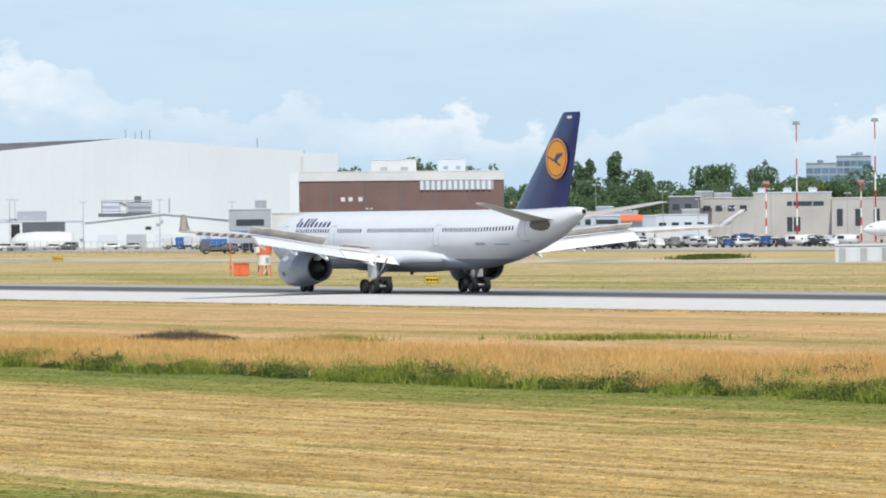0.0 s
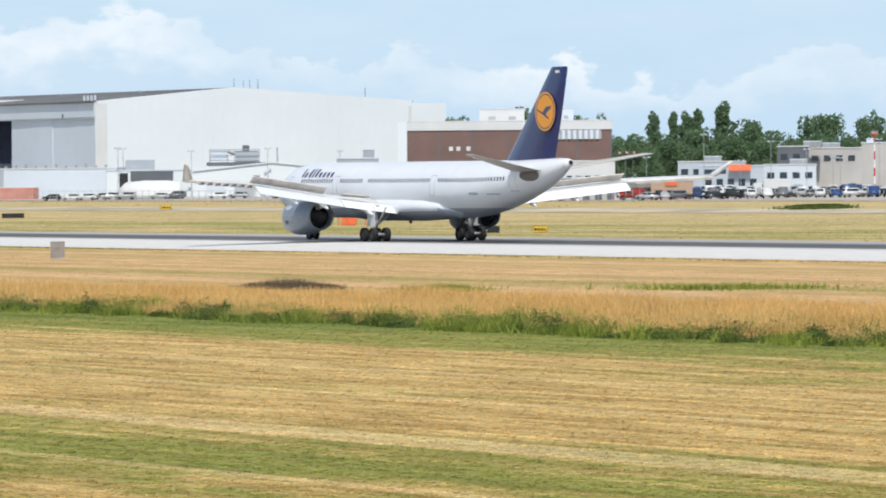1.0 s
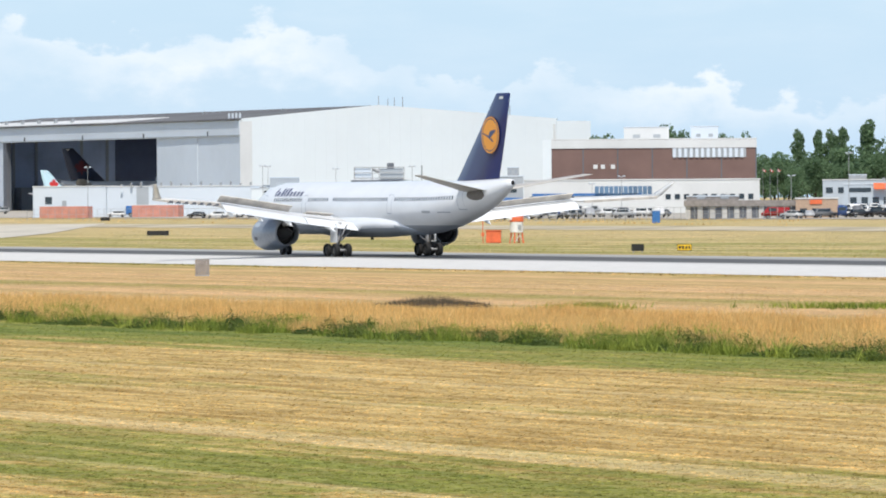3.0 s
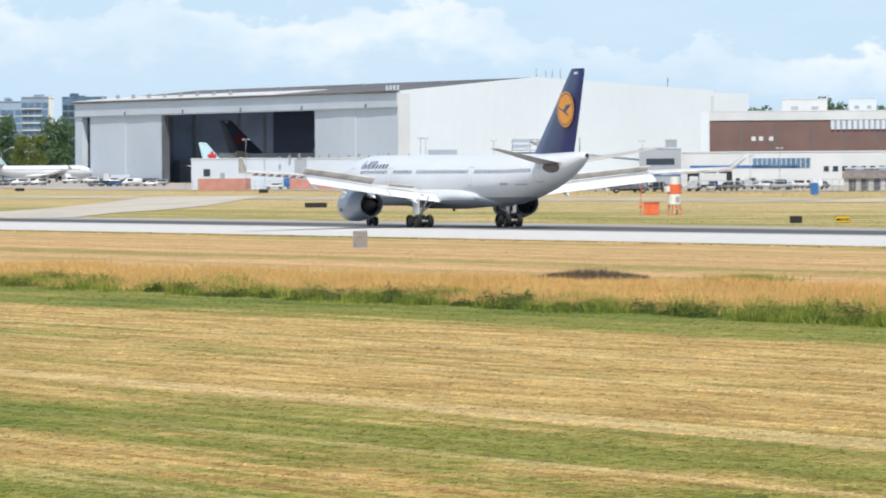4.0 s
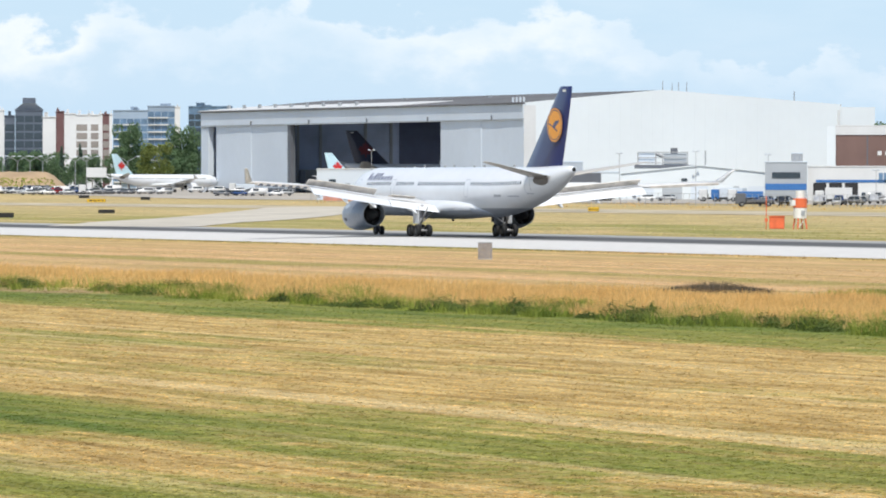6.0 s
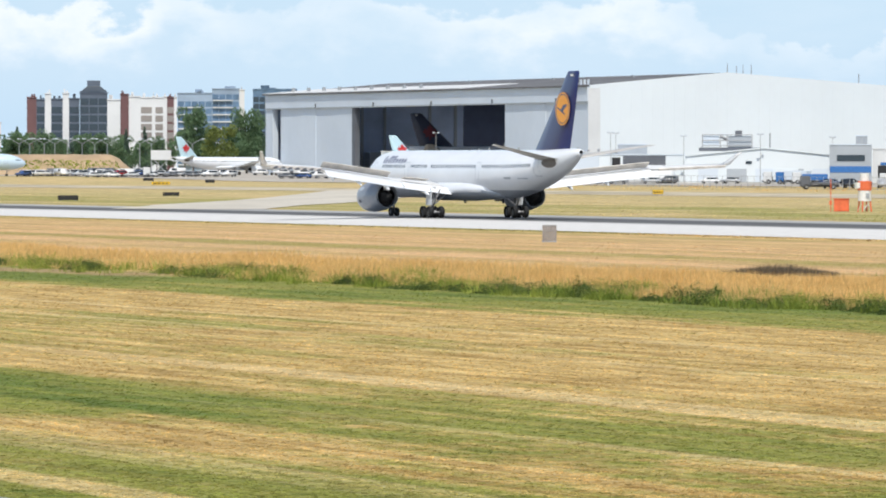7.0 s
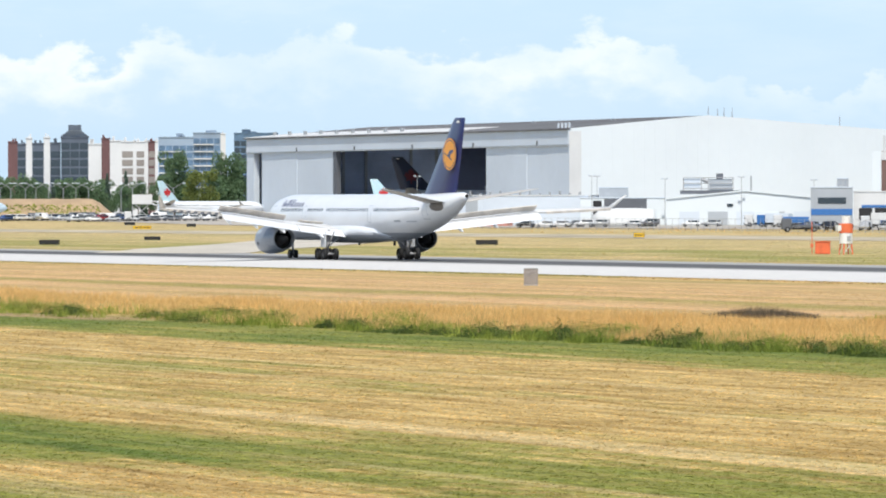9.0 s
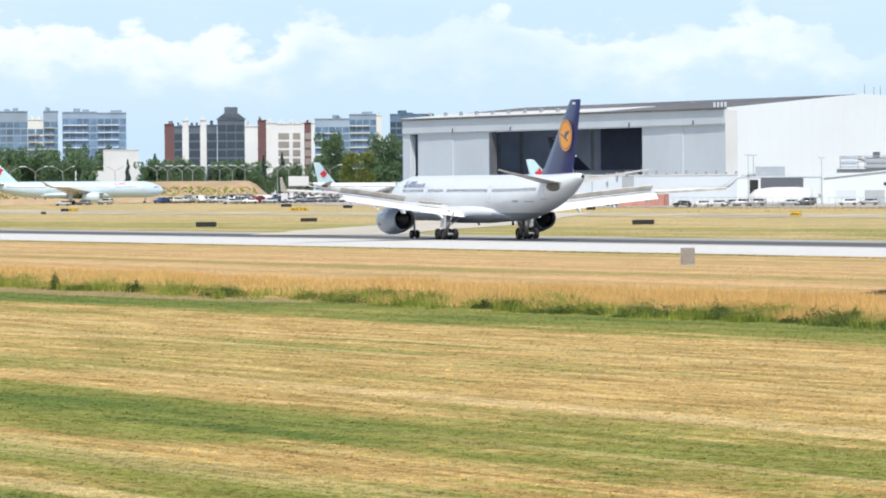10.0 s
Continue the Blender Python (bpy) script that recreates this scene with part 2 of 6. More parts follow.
    windrow = math_('MULTIPLY', ramp(noise_at(0.33, 1.0, 0.007, 3, 0.5), 0.57, 0.66), ramp(clump, 0.25, 0.55, 0.3, 0.75))
    windrow = math_('MULTIPLY', windrow, ramp(wob, -162.0, -178.0))
    col = mix(windrow, col, (0.70, 0.54, 0.275))
    dry = math_('MULTIPLY', ramp(x, -128.0, -114.0), ramp(x, -50.0, -36.0, 1.0, 0.3))
    sere = mix(ramp(ribbon, 0.38, 0.62), (0.55, 0.38, 0.17), (0.75, 0.475, 0.265))
    col = mix(math_('MULTIPLY', dry, 0.72), col, sere)
    col = mix(math_('MULTIPLY', line, ramp(clump, 0.3, 0.6, 0.15, 0.7)), col, green)
    beyond = math_('MULTIPLY', ramp(x, 36.0, 46.0), 0.7)
    lush = math_('MULTIPLY', ramp(math_('ADD', ribbon, math_('MULTIPLY', math_('SUBTRACT', patch, 0.5), 0.9)), 0.38, 0.58), ramp(wob, 150.0, 105.0, 0.15, 1.0))
    col = mix(beyond, col, mix(lush, (0.62, 0.49, 0.26), (0.34, 0.335, 0.115)))
    bare = math_('MULTIPLY', band(wob, -152.0, -150.0, -146.0, -144.0), ramp(sep.outputs["Y"], 335.0, 350.0))
    col = mix(math_('MULTIPLY', bare, 0.8), col, (0.45, 0.31, 0.17))
    hs = N("ShaderNodeHueSaturation")
    L(col, hs.inputs["Color"])
    val = math_('ADD', math_('MULTIPLY', grain, 1.0), math_('MULTIPLY', streak, 0.9))
    val = math_('MULTIPLY', math_('ADD', val, -0.01), 0.87)
    if tufts:
        geo = N("ShaderNodeNewGeometry")
        val = math_('MULTIPLY', val, ramp(geo.outputs["Random Per Island"], 0.0, 1.0, 1.1, 1.95))
    L(val, hs.inputs["Value"])
    L(hs.outputs[0], b.inputs["Base Color"])
    b.inputs["Roughness"].default_value, b.inputs["Specular IOR Level"].default_value = 0.95, 0.1
    bp = N("ShaderNodeBump")
    bp.inputs["Strength"].default_value, bp.inputs["Distance"].default_value = 0.45, 0.1
    L(grain, bp.inputs["Height"])
    if not tufts:
        L(bp.outputs[0], b.inputs["Normal"])
    return m


def runway_mat():
    """Pale grooved concrete with a dark band of tyre rubber along the middle."""
    m, nt, b = nodes_of("runway concrete")
    N, L = nt.nodes.new, nt.links.new
    tc, sep, mp = N("ShaderNodeTexCoord"), N("ShaderNodeSeparateXYZ"), N("ShaderNodeMapping")
    L(tc.outputs["Object"], sep.inputs[0])
    mp.inputs["Scale"].default_value = (1, 0.012, 1)
    L(tc.outputs["Object"], mp.inputs[0])
    n, n2 = N("ShaderNodeTexNoise"), N("ShaderNodeTexNoise")
    n.inputs["Scale"].default_value, n.inputs["Detail"].default_value = 0.5, 5
    n2.inputs["Scale"].default_value, n2.inputs["Detail"].default_value = 0.6, 5
    L(mp.outputs[0], n.inputs["Vector"]), L(tc.outputs["Object"], n2.inputs["Vector"])
    a = N("ShaderNodeMath")
    a.operation = 'MULTIPLY_ADD'
    L(n.outputs["Fac"], a.inputs[0])
    a.inputs[1].default_value = 9.0
    L(sep.outputs["X"], a.inputs[2])
    ramp = N("ShaderNodeValToRGB")
    r = N("ShaderNodeMapRange")
    r.inputs["From Min"].default_value, r.inputs["From Max"].default_value = -40.0, 40.0
    L(a.outputs[0], r.inputs["Value"]), L(r.outputs[0], ramp.inputs[0])
    e = ramp.color_ramp.elements
    e[0].position, e[0].color = 0.0, (0.61, 0.59, 0.55, 1)
    e[1].position, e[1].color = 1.0, (0.40, 0.40, 0.39, 1)
    for p, v in ((0.40, 0.63), (0.455, 0.48), (0.485, 0.10), (0.66, 0.08), (0.72, 0.30)):
        k = e.new(p)
        k.color = (v, v * 0.975, v * 0.93, 1)
    hs = N("ShaderNodeHueSaturation")
    L(ramp.outputs[0], hs.inputs["Color"])
    v = N("ShaderNodeMapRange")
    v.inputs["To Min"].default_value, v.inputs["To Max"].default_value = 0.75, 1.25
    L(n2.outputs["Fac"], v.inputs["Value"]), L(v.outputs[0], hs.inputs["Value"])
    L(hs.outputs[0], b.inputs["Base Color"])
    b.inputs["Roughness"].default_value = 0.75
    return m


GRASS, TUFTS, RUNWAY = ground_mat("dry mown grass"), ground_mat("dry grass tufts", True), runway_mat()
TAXI = mat("worn pale asphalt", (0.58, 0.53, 0.44), 0.85, vary=0.12, scale=0.08, fine=1.0)
DUSTY = mat("dusty worn asphalt", (0.53, 0.455, 0.32), 0.9, vary=0.2, scale=0.06, fine=0.8)
APRON = mat("pale apron concrete", (0.45, 0.41, 0.35), 0.85, vary=0.1, scale=0.05, fine=0.8)
SAND = mat("bare sandy soil", (0.46, 0.33, 0.20), 0.95, vary=0.12, scale=0.15, fine=1.5)
REED = mat("dry tall grass", (0.84, 0.585, 0.25), 0.9, vary=0.1, second=(0.70, 0.45, 0.17), scale=0.15, fine=2, per_island=0.5, spec=0.1)
REED_GREEN = mat("green rushes", (0.38, 0.42, 0.085), 0.85, vary=0.2, second=(0.11, 0.17, 0.03), scale=0.35, fine=2, per_island=0.5, spec=0.1)
REED_BROWN = mat("brown seed heads", (0.17, 0.14, 0.10), 0.9, vary=0.2, scale=0.3, fine=2, per_island=0.5, spec=0.1)
for leafy, share in ((TUFTS, 0.6), (REED, 0.5), (REED_GREEN, 0.45), (REED_BROWN, 0.4), (LEAF, 0.45), (BUSH, 0.45), (BUSH_DARK, 0.4), (LEAF_DARK, 0.3), (LEAF_YEL, 0.4)):
    thin(leafy, share)


# ---- helpers for building ----
def survey(az, d):
    """The place d metres from the camera's stand, az degrees clockwise from its zero."""
    a = radians(az + 27.8829)
    return EYE[0] + d * math.sin(a), d * math.cos(a)


def smooth(v, lo, hi):
    v = min(1.0, max(0.0, (v - lo) / (hi - lo)))
    return v * v * (3 - 2 * v)


def ground_z(x, y):
    a = abs(x)
    if a < 38:
        return -0.35 * (a / 38) ** 2
    if x < 0:
        return -0.35 - 0.05 * smooth(-x, 38, 60)
    return -0.35 + 2.3 * smooth(x, 90, 300) + 1.0 * smooth(y, 1380, 1560) * smooth(x, 150, 250)


def flat(bm, smooth_faces=False):
    for f in bm.faces:
        f.smooth = smooth_faces


def mesh_of(name, bm, materials, shade=False):
    flat(bm, shade)
    me = bpy.data.meshes.new(name)
    bm.to_mesh(me)
    bm.free()
    for k in materials if isinstance(materials, (list, tuple)) else (materials,):
        me.materials.append(k)
    return me


def part(name, bm, material, parent=None, label="", shade=False):
    ob = new(name, mesh_of(name, bm, material, shade))
    ob.parent = parent
    if label:
        ob["label"] = label
    return ob


def thing(name, label, category, m=Matrix(), group="", kind=""):
    ob = new(name)
    ob.matrix_basis = m
    ob.empty_display_size = 0.5
    return tagged(ob, label, category, group, kind)


def box(bm, x0, y0, z0, x1, y1, z1, mi=0, bevel=0.0):
    r = bmesh.ops.create_cube(bm, size=1.0)
    vs = r["verts"]
    bmesh.ops.scale(bm, vec=(abs(x1 - x0), abs(y1 - y0), abs(z1 - z0)), verts=vs)
    bmesh.ops.translate(bm, vec=((x0 + x1) / 2, (y0 + y1) / 2, (z0 + z1) / 2), verts=vs)
    faces = {f for v in vs for f in v.link_faces}
    for f in faces:
        f.material_index = mi
    if bevel:
        bmesh.ops.bevel(bm, geom=list({e for v in vs for e in v.link_edges}), offset=bevel, segments=1, affect='EDGES')
    return vs


def bx(*a, **k):
    bm = bmesh.new()
    box(bm, *a, **k)
    return bm


def rod(bm, p, q, r0, r1=None, n=8):
    p, q = Vector(p), Vector(q)
    r1 = r0 if r1 is None else r1
    res = bmesh.ops.create_cone(bm, cap_ends=True, segments=n, radius1=r0, radius2=r1, depth=(q - p).length)
    m = Matrix.Translation((p + q) / 2) @ (q - p).to_track_quat("Z", "Y").to_matrix().to_4x4()
    bmesh.ops.transform(bm, matrix=m, verts=res["verts"])
    return res["verts"]


def rods(pairs, r0, r1=None, n=8):
    bm = bmesh.new()
    for p, q in pairs:
        rod(bm, p, q, r0, r1, n)
    return bm


def loft(bm, rings, close=True, cap=True, mi=0):
    """Skin over rings of points of equal count."""
    vs = [[bm.verts.new(p) for p in ring] for ring in rings]
    n = len(vs[0])
    for a, b in zip(vs, vs[1:]):
        for i in range(n if close else n - 1):
            f = bm.faces.new((a[i], a[(i + 1) % n], b[(i + 1) % n], b[i]))
            f.material_index = mi
    if cap:
        for ring in (vs[0], vs[-1]):
            try:
                bm.faces.new(ring).material_index = mi
            except ValueError:
                pass
    bmesh.ops.recalc_face_normals(bm, faces=bm.faces[:])
    return vs


def lerp_table(table, x):
    for (x0, *a), (x1, *b) in zip(table, table[1:]):
        if x <= x1:
            k = (x - x0) / (x1 - x0)
            return [p + (q - p) * k for p, q in zip(a, b)]
    return list(table[-1][1:])


# ---- ground, runway, taxiways ----
def sheet(name, xs, ys, lift, material, kind="structure", label="", category=""):
    verts = [(x, y, ground_z(x, y) + lift) for x in xs for y in ys]
    n = len(ys)
    faces = [(i * n + j, (i + 1) * n + j, (i + 1) * n + j + 1, i * n + j + 1) for i in range(len(xs) - 1) for j in range(n - 1)]
    me = bpy.data.meshes.new(name)
    me.from_pydata(verts, [], faces)
    me.materials.append(material)
    me.polygons.foreach_set("use_smooth", [True] * len(faces))
    return tagged(new(name, me), label, category, kind=kind)


def steps(*spans):
    out = [spans[0][0]]
    for lo, hi, n in spans:
        out += [lo + (hi - lo) * i / n for i in range(1, n + 1)]
    return out


sheet("ground", steps((-4000, -400, 4), (-400, -60, 12), (-60, -38, 2), (-38, 38, 16), (38, 60, 2), (60, 640, 58), (640, 4000, 6)),
      steps((-3000, -100, 5), (-100, 1300, 20), (1300, 1640, 34), (1640, 4300, 10)), 0, GRASS, label="dry mown airfield grass in pale swaths", category="grass")
sheet("runway", steps((-34, 36, 20)), steps((-1500, 4200, 60)), 0.03, RUNWAY, label="pale concrete runway with dark tyre marks", category="runway")


def ribbon(name, pts, half, lift, material, label, category):
    """A paved strip along a line of points, draped on the ground."""
    bm = bmesh.new()
    rows = []
    fine = []
    for (x0, y0, h0), (x1, y1, h1) in zip([(*p, h) for p, h in zip(pts, half)], [(*p, h) for p, h in zip(pts[1:], half[1:])]):
        n = max(2, int(math.hypot(x1 - x0, y1 - y0) / 20))
        fine += [(x0 + (x1 - x0) * i / n, y0 + (y1 - y0) * i / n, h0 + (h1 - h0) * i / n) for i in range(n)]
    fine.append((*pts[-1], half[-1]))
    for i, (x, y, h) in enumerate(fine):
        a, b = fine[max(0, i - 1)], fine[min(len(fine) - 1, i + 1)]
        d = Vector((b[0] - a[0], b[1] - a[1]))
        d.normalize()
        row = []
        for k in range(-3, 4):
            px, py = x - d.y * h * k / 3, y + d.x * h * k / 3
            row.append((px, py, ground_z(px, py) + lift))
        rows.append(row)
    loft(bm, rows, close=False, cap=False)
    return tagged(part(name, bm, material, shade=True), label, category, kind="structure")


ribbon("taxiway", [(192, -400), (192, 900), (192, 1300), (186, 1500), (180, 2400)], [12] * 5, 0.05, DUSTY, "worn grey asphalt taxiway beside the aprons", "taxiway")
ribbon("exit_taxiway", [(12, 785), (62, 900), (124, 1020), (196, 1165)], [9, 12, 14, 13], 0.07, TAXI, "worn pale exit taxiway that leaves the runway", "taxiway")
sheet("apron", steps((256, 640, 40)), steps((600, 1340, 18), (1340, 1640, 30), (1640, 2400, 8)), 0.09, APRON, label="pale concrete apron round the hangars", category="apron")


# ---- aircraft ----
def foil(le, chord, y, z, thick, twist=0.0, flip=1):
    """A wing section: points aft of le (local Y is forward)."""
    out = []
    for u, t in ((0, 0), (0.05, 0.6), (0.2, 0.95), (0.4, 1.0), (0.7, 0.6), (1, 0.05), (0.7, -0.35), (0.4, -0.7), (0.2, -0.7), (0.05, -0.45)):
        out.append((flip * y, -(le + u * chord), z + t * thick * chord * 0.5 - twist * u * chord))
    return out


FUSE = ((0, 0.06, 4.55, 0.06), (0.5, 0.72, 4.60, 0.72), (1.5, 1.33, 4.72, 1.38), (3, 1.95, 4.88, 2.02), (5, 2.46, 5.02, 2.52), (8, 2.82, 5.1, 2.82), (12, 2.82, 5.1, 2.82),
        (18, 2.82, 5.1, 2.82), (30, 2.82, 5.1, 2.82), (42, 2.82, 5.1, 2.82), (46, 2.78, 5.23, 2.70), (50, 2.58, 5.52, 2.40), (54, 2.15, 5.97, 1.98), (58, 1.52, 6.55, 1.48), (61, 0.92, 7.15, 0.93), (62.6, 0.5, 7.52, 0.52), (63.3, 0.3, 7.62, 0.32))


def ring(s, n=44, swell=0.0):
    w, zc, h = lerp_table(FUSE, s)
    return [((w + swell) * math.sin(a), -s, zc + (h + swell) * math.cos(a)) for a in (2 * math.pi * i / n for i in range(n))]


def on_skin(s, z, side, out=0.0):
    w, zc, h = lerp_table(FUSE, s)
    k = max(-1, min(1, (z - zc) / h))
    return Vector((side * (w * math.sqrt(1 - k * k) + out), -s, z))


def skin_patch(bm, s0, s1, z0, z1, side, out=0.012, nz=1, ns=1):
    for i in range(ns):
        for j in range(nz):
            a, b = s0 + (s1 - s0) * i / ns, s0 + (s1 - s0) * (i + 1) / ns
            c, d = z0 + (z1 - z0) * j / nz, z0 + (z1 - z0) * (j + 1) / nz
            q = [bm.verts.new(on_skin(*p, side, out)) for p in ((a, c), (b, c), (b, d), (a, d))]
            bm.faces.new(q)


WING = ((2.4, 20.4, 13.4, 3.55, 0.13), (9.4, 25.0, 8.4, 4.35, 0.12), (20.0, 31.9, 5.2, 5.72, 0.125), (28.9, 37.6, 2.7, 6.2, 0.16))


def wing_at(y):
    le, chord, z, th = lerp_table(WING, y)
    return le, chord, z, th


def plate(bm, corners, thick):
    """A thin solid panel from four corners."""
    c = [Vector(p) for p in corners]
    nrm = (c[1] - c[0]).cross(c[3] - c[0]).normalized() * thick / 2
    loft(bm, [[p + nrm for p in c], [p - nrm for p in c]])


# tailplane paint is the wing's, with its underside shade put into the colour
TAIL_SHADED = mat("shaded beige-grey tailplane paint", (0.50, 0.48, 0.45), 0.45, vary=0.05, scale=0.8, fine=5)
TRIM = mat("dark trim plate", (0.16, 0.145, 0.13), 0.6, vary=0.1)
HUB = mat("dark grey wheel hub", (0.10, 0.10, 0.105), 0.5, metal=0.3, vary=0.1)


def wheel_bm(r, w, n=20):
    bm = bmesh.new()
    prof = ((r * 0.55, -w * 0.36), (r * 0.62, -w * 0.5), (r * 0.9, -w * 0.5), (r, -w * 0.3), (r, w * 0.3), (r * 0.9, w * 0.5), (r * 0.62, w * 0.5), (r * 0.55, w * 0.36))
    rings = [[(o, q * math.cos(a), q * math.sin(a)) for q, o in prof] for a in (2 * math.pi * i / n for i in range(n))]
    loft(bm, rings + rings[:1], close=True, cap=False, mi=0)
    bmesh.ops.remove_doubles(bm, verts=bm.verts[:], dist=1e-4)
    for side in (-1, 1):
        vs = [bm.verts.new((side * w * 0.3, r * 0.57 * math.cos(a), r * 0.57 * math.sin(a))) for a in (2 * math.pi * i / n for i in range(n))]
        hub = bm.verts.new((side * w * 0.42, 0, 0))
        for i in range(n):
            f = bm.faces.new((vs[i], vs[(i + 1) % n], hub))
            f.material_index = 1 if i % 4 else 2
    bmesh.ops.recalc_face_normals(bm, faces=bm.faces[:])
    return bm


def airliner(name, label, m, size, body, belly, tail, emblem, nacelle, landing, title_bars):
    """A twin-engined wide-body jet. Local Y is forward, from the middle of the main wheels on the ground."""
    ob = thing(name, label, "airliner", m @ Matrix.Scale(size, 4))
    hold = Matrix.Translation((0, 32.05, 0))

    def p(pname, bm, material, parent=ob, lab="", shade=True):
        k = part(pname, bm, material, parent, lab, shade)
        if parent is ob:
            k.matrix_basis = hold
        return k

    bm = bmesh.new()
    marks = sorted({f[0] for f in FUSE} | {1.0, 2.2, 4.0, 6.4, 15, 22, 26, 34, 38, 44, 48, 52, 56, 59.6, 62})
    loft(bm, [ring(s) for s in marks])
    bmesh.ops.bisect_plane(bm, geom=bm.verts[:] + bm.edges[:] + bm.faces[:], plane_co=(0, 0, 3.3), plane_no=(0, 0, 1))
    for f in bm.faces:
        c = f.calc_center_median()
        f.material_index = 1 if c.z < 3.3 and -c.y > 5 else 0
    fuselage = p("fuselage", bm, [body, belly])
    # belly fairing between the wings
    bm = bmesh.new()
    loft(bm, [[(w * math.sin(a), -s, zc + h * math.cos(a)) for a in (2 * math.pi * i / 20 for i in range(20))]
              for s, w, zc, h in ((17.5, 1.2, 2.75, 0.4), (20, 2.7, 3.2, 1.1), (23, 3.25, 3.35, 1.35), (33, 3.25, 3.35, 1.35), (37, 3.1, 3.4, 1.25), (40.5, 2.75, 3.35, 1.05), (43.5, 1.6, 2.9, 0.55))])
    for f in bm.faces:
        f.material_index = 0 if f.calc_center_median().z > 3.1 else 1
    p("belly_fairing", bm, [body, belly], lab="white and grey belly fairing")
    # cabin windows, doors
    for side in (-1, 1):
        bm = bmesh.new()
        s = 9.6
        while s < 53.5:
            if not (17.0 < s < 18.6 or 38.8 < s < 40.4 or 24 < s < 25):
                zz = 5.85 if s < 47 else 5.85 + (s - 47) * 0.02
                skin_patch(bm, s, s + 0.27, zz, zz + 0.38, side)
                if landing:
                    p("cabin_window", bm, GLASS, fuselage, "", False)
                    bm = bmesh.new()
            s += 0.535
        if not landing:
            tagged(p("cabin_windows", bm, GLASS, fuselage, "row of small dark cabin windows", False), kind="stuff")
        for s in (6.3, 17.1, 39.0, 54.4):
            bm = bmesh.new()
            zz = 4.55 if s < 50 else 4.95
            for a, b, c, d in ((s, s + 0.06, zz, zz + 1.95), (s + 1.04, s + 1.1, zz, zz + 1.95), (s, s + 1.1, zz - 0.03, zz + 0.03), (s, s + 1.1, zz + 1.92, zz + 1.98)):
                skin_patch(bm, a, b, c, d, side, 0.014, nz=4 if d - c > 1 else 1)
            p("cabin_door", bm, GREY_BELLY, fuselage, "outlined cabin door", False)
        bm = bmesh.new()
        for a in (1.75, 2.35, 2.95):
            skin_patch(bm, a, a + 0.5, 5.55, 6.1, side, 0.02)
        p("cockpit_window", bm, GLASS, fuselage, "dark cockpit windows", False)
        # lettering of the airline's name, as plain bars
        bm = bmesh.new()
        s = 9.3 if side < 0 else 17.0
        for wd, z0, z1, gap in title_bars:
            d = wd if side < 0 else -wd
            skin_patch(bm, min(s, s + d), max(s, s + d), z0 + 0.42, z1 + 0.42, side, 0.02, nz=3)
            p("title_lettering", bm, tail if tail is not ICE_BLUE else RED, fuselage, "dark lettering as a plain bar", False)
            bm = bmesh.new()
            s += (gap + wd) * (1 if side < 0 else -1)
        if landing:
            bm = bmesh.new()
            skin_patch(bm, 47.2, 48.9, 4.58, 4.83, side, 0.02, ns=3)
            p("registration", bm, CLAD_MID, fuselage, "small grey registration as a plain bar", False)
            bm = bmesh.new()
            skin_patch(bm, 50.4, 52.6, 4.62, 4.72, side, 0.02)
            p("hatch_outline", bm, GREY_BELLY, fuselage, "", False)
    bm = bmesh.new()
    bmesh.ops.create_uvsphere(bm, u_segments=10, v_segments=6, radius=0.26)
    bmesh.ops.translate(bm, verts=bm.verts[:], vec=(0, -63.2, 7.66))
    p("auxiliary_exhaust", bm, DARK, fuselage, "dark tail cone exhaust")
    # fin and its emblem
    bm = bmesh.new()

    def fin_section(z, le, ch, th):
        return [(t * th * ch * 0.5, -(le + u * ch), z) for u, t in ((0, 0), (0.08, 0.7), (0.3, 1), (0.65, 0.7), (1, 0.05), (1, -0.05), (0.65, -0.7), (0.3, -1), (0.08, -0.7))]
    loft(bm, [fin_section(*q) for q in ((6.9, 48.6, 11.6, 0.07), (7.9, 50.2, 9.9, 0.09), (12, 54.6, 6.9, 0.09), (16.55, 59.3, 3.5, 0.09), (16.8, 59.7, 3.0, 0.06))])
    fin = p("fin", bm, tail, lab="fin in the airline's colour")
    for side in (-1, 1):
        for em, material, lift in emblem:
            bm = bmesh.new()
            for poly in em:
                bm.faces.new([bm.verts.new((side * (0.36 - 0.018 * (z - 11) + lift), -s, z)) for s, z in poly])
            p("emblem", bm, material, fin, "plain tail emblem", False)
        bm = bmesh.new()
        bm.faces.new([bm.verts.new((side * 0.17, -s, z)) for s, z in ((60.6, 16.2), (61.5, 16.2), (61.5, 16.45), (60.6, 16.45))])
        p("tail_number", bm, SIGN_WHITE, fin, "", False)
    # tailplanes
    for side in (-1, 1):
        bm = bmesh.new()
        loft(bm, [foil(*q, flip=side) for q in ((53.9, 5.7, 1.0, 6.85, 0.10), (55.0, 4.9, 2.4, 7.08, 0.10), (60.0, 2.2, 9.5, 8.42, 0.09), (60.8, 1.3, 9.75, 8.46, 0.06))])
        p("tailplane", bm, TAIL_SHADED)
        # dark opening where the tailplane trims
        bm = bmesh.new()
        vs = []
        for i in range(14):
            a = 2 * math.pi * i / 14
            vs.append(bm.verts.new(on_skin(57.7 + 1.5 * math.cos(a), 6.5 + 0.62 * math.sin(a), side, 0.05)))
        hub = bm.verts.new(on_skin(57.7, 6.5, side, 0.12))
        for i in range(14):
            bm.faces.new((vs[i], vs[(i + 1) % 14], hub))
        p("trim_plate", bm, TRIM, fuselage, "dark grey-brown trim plate", False)
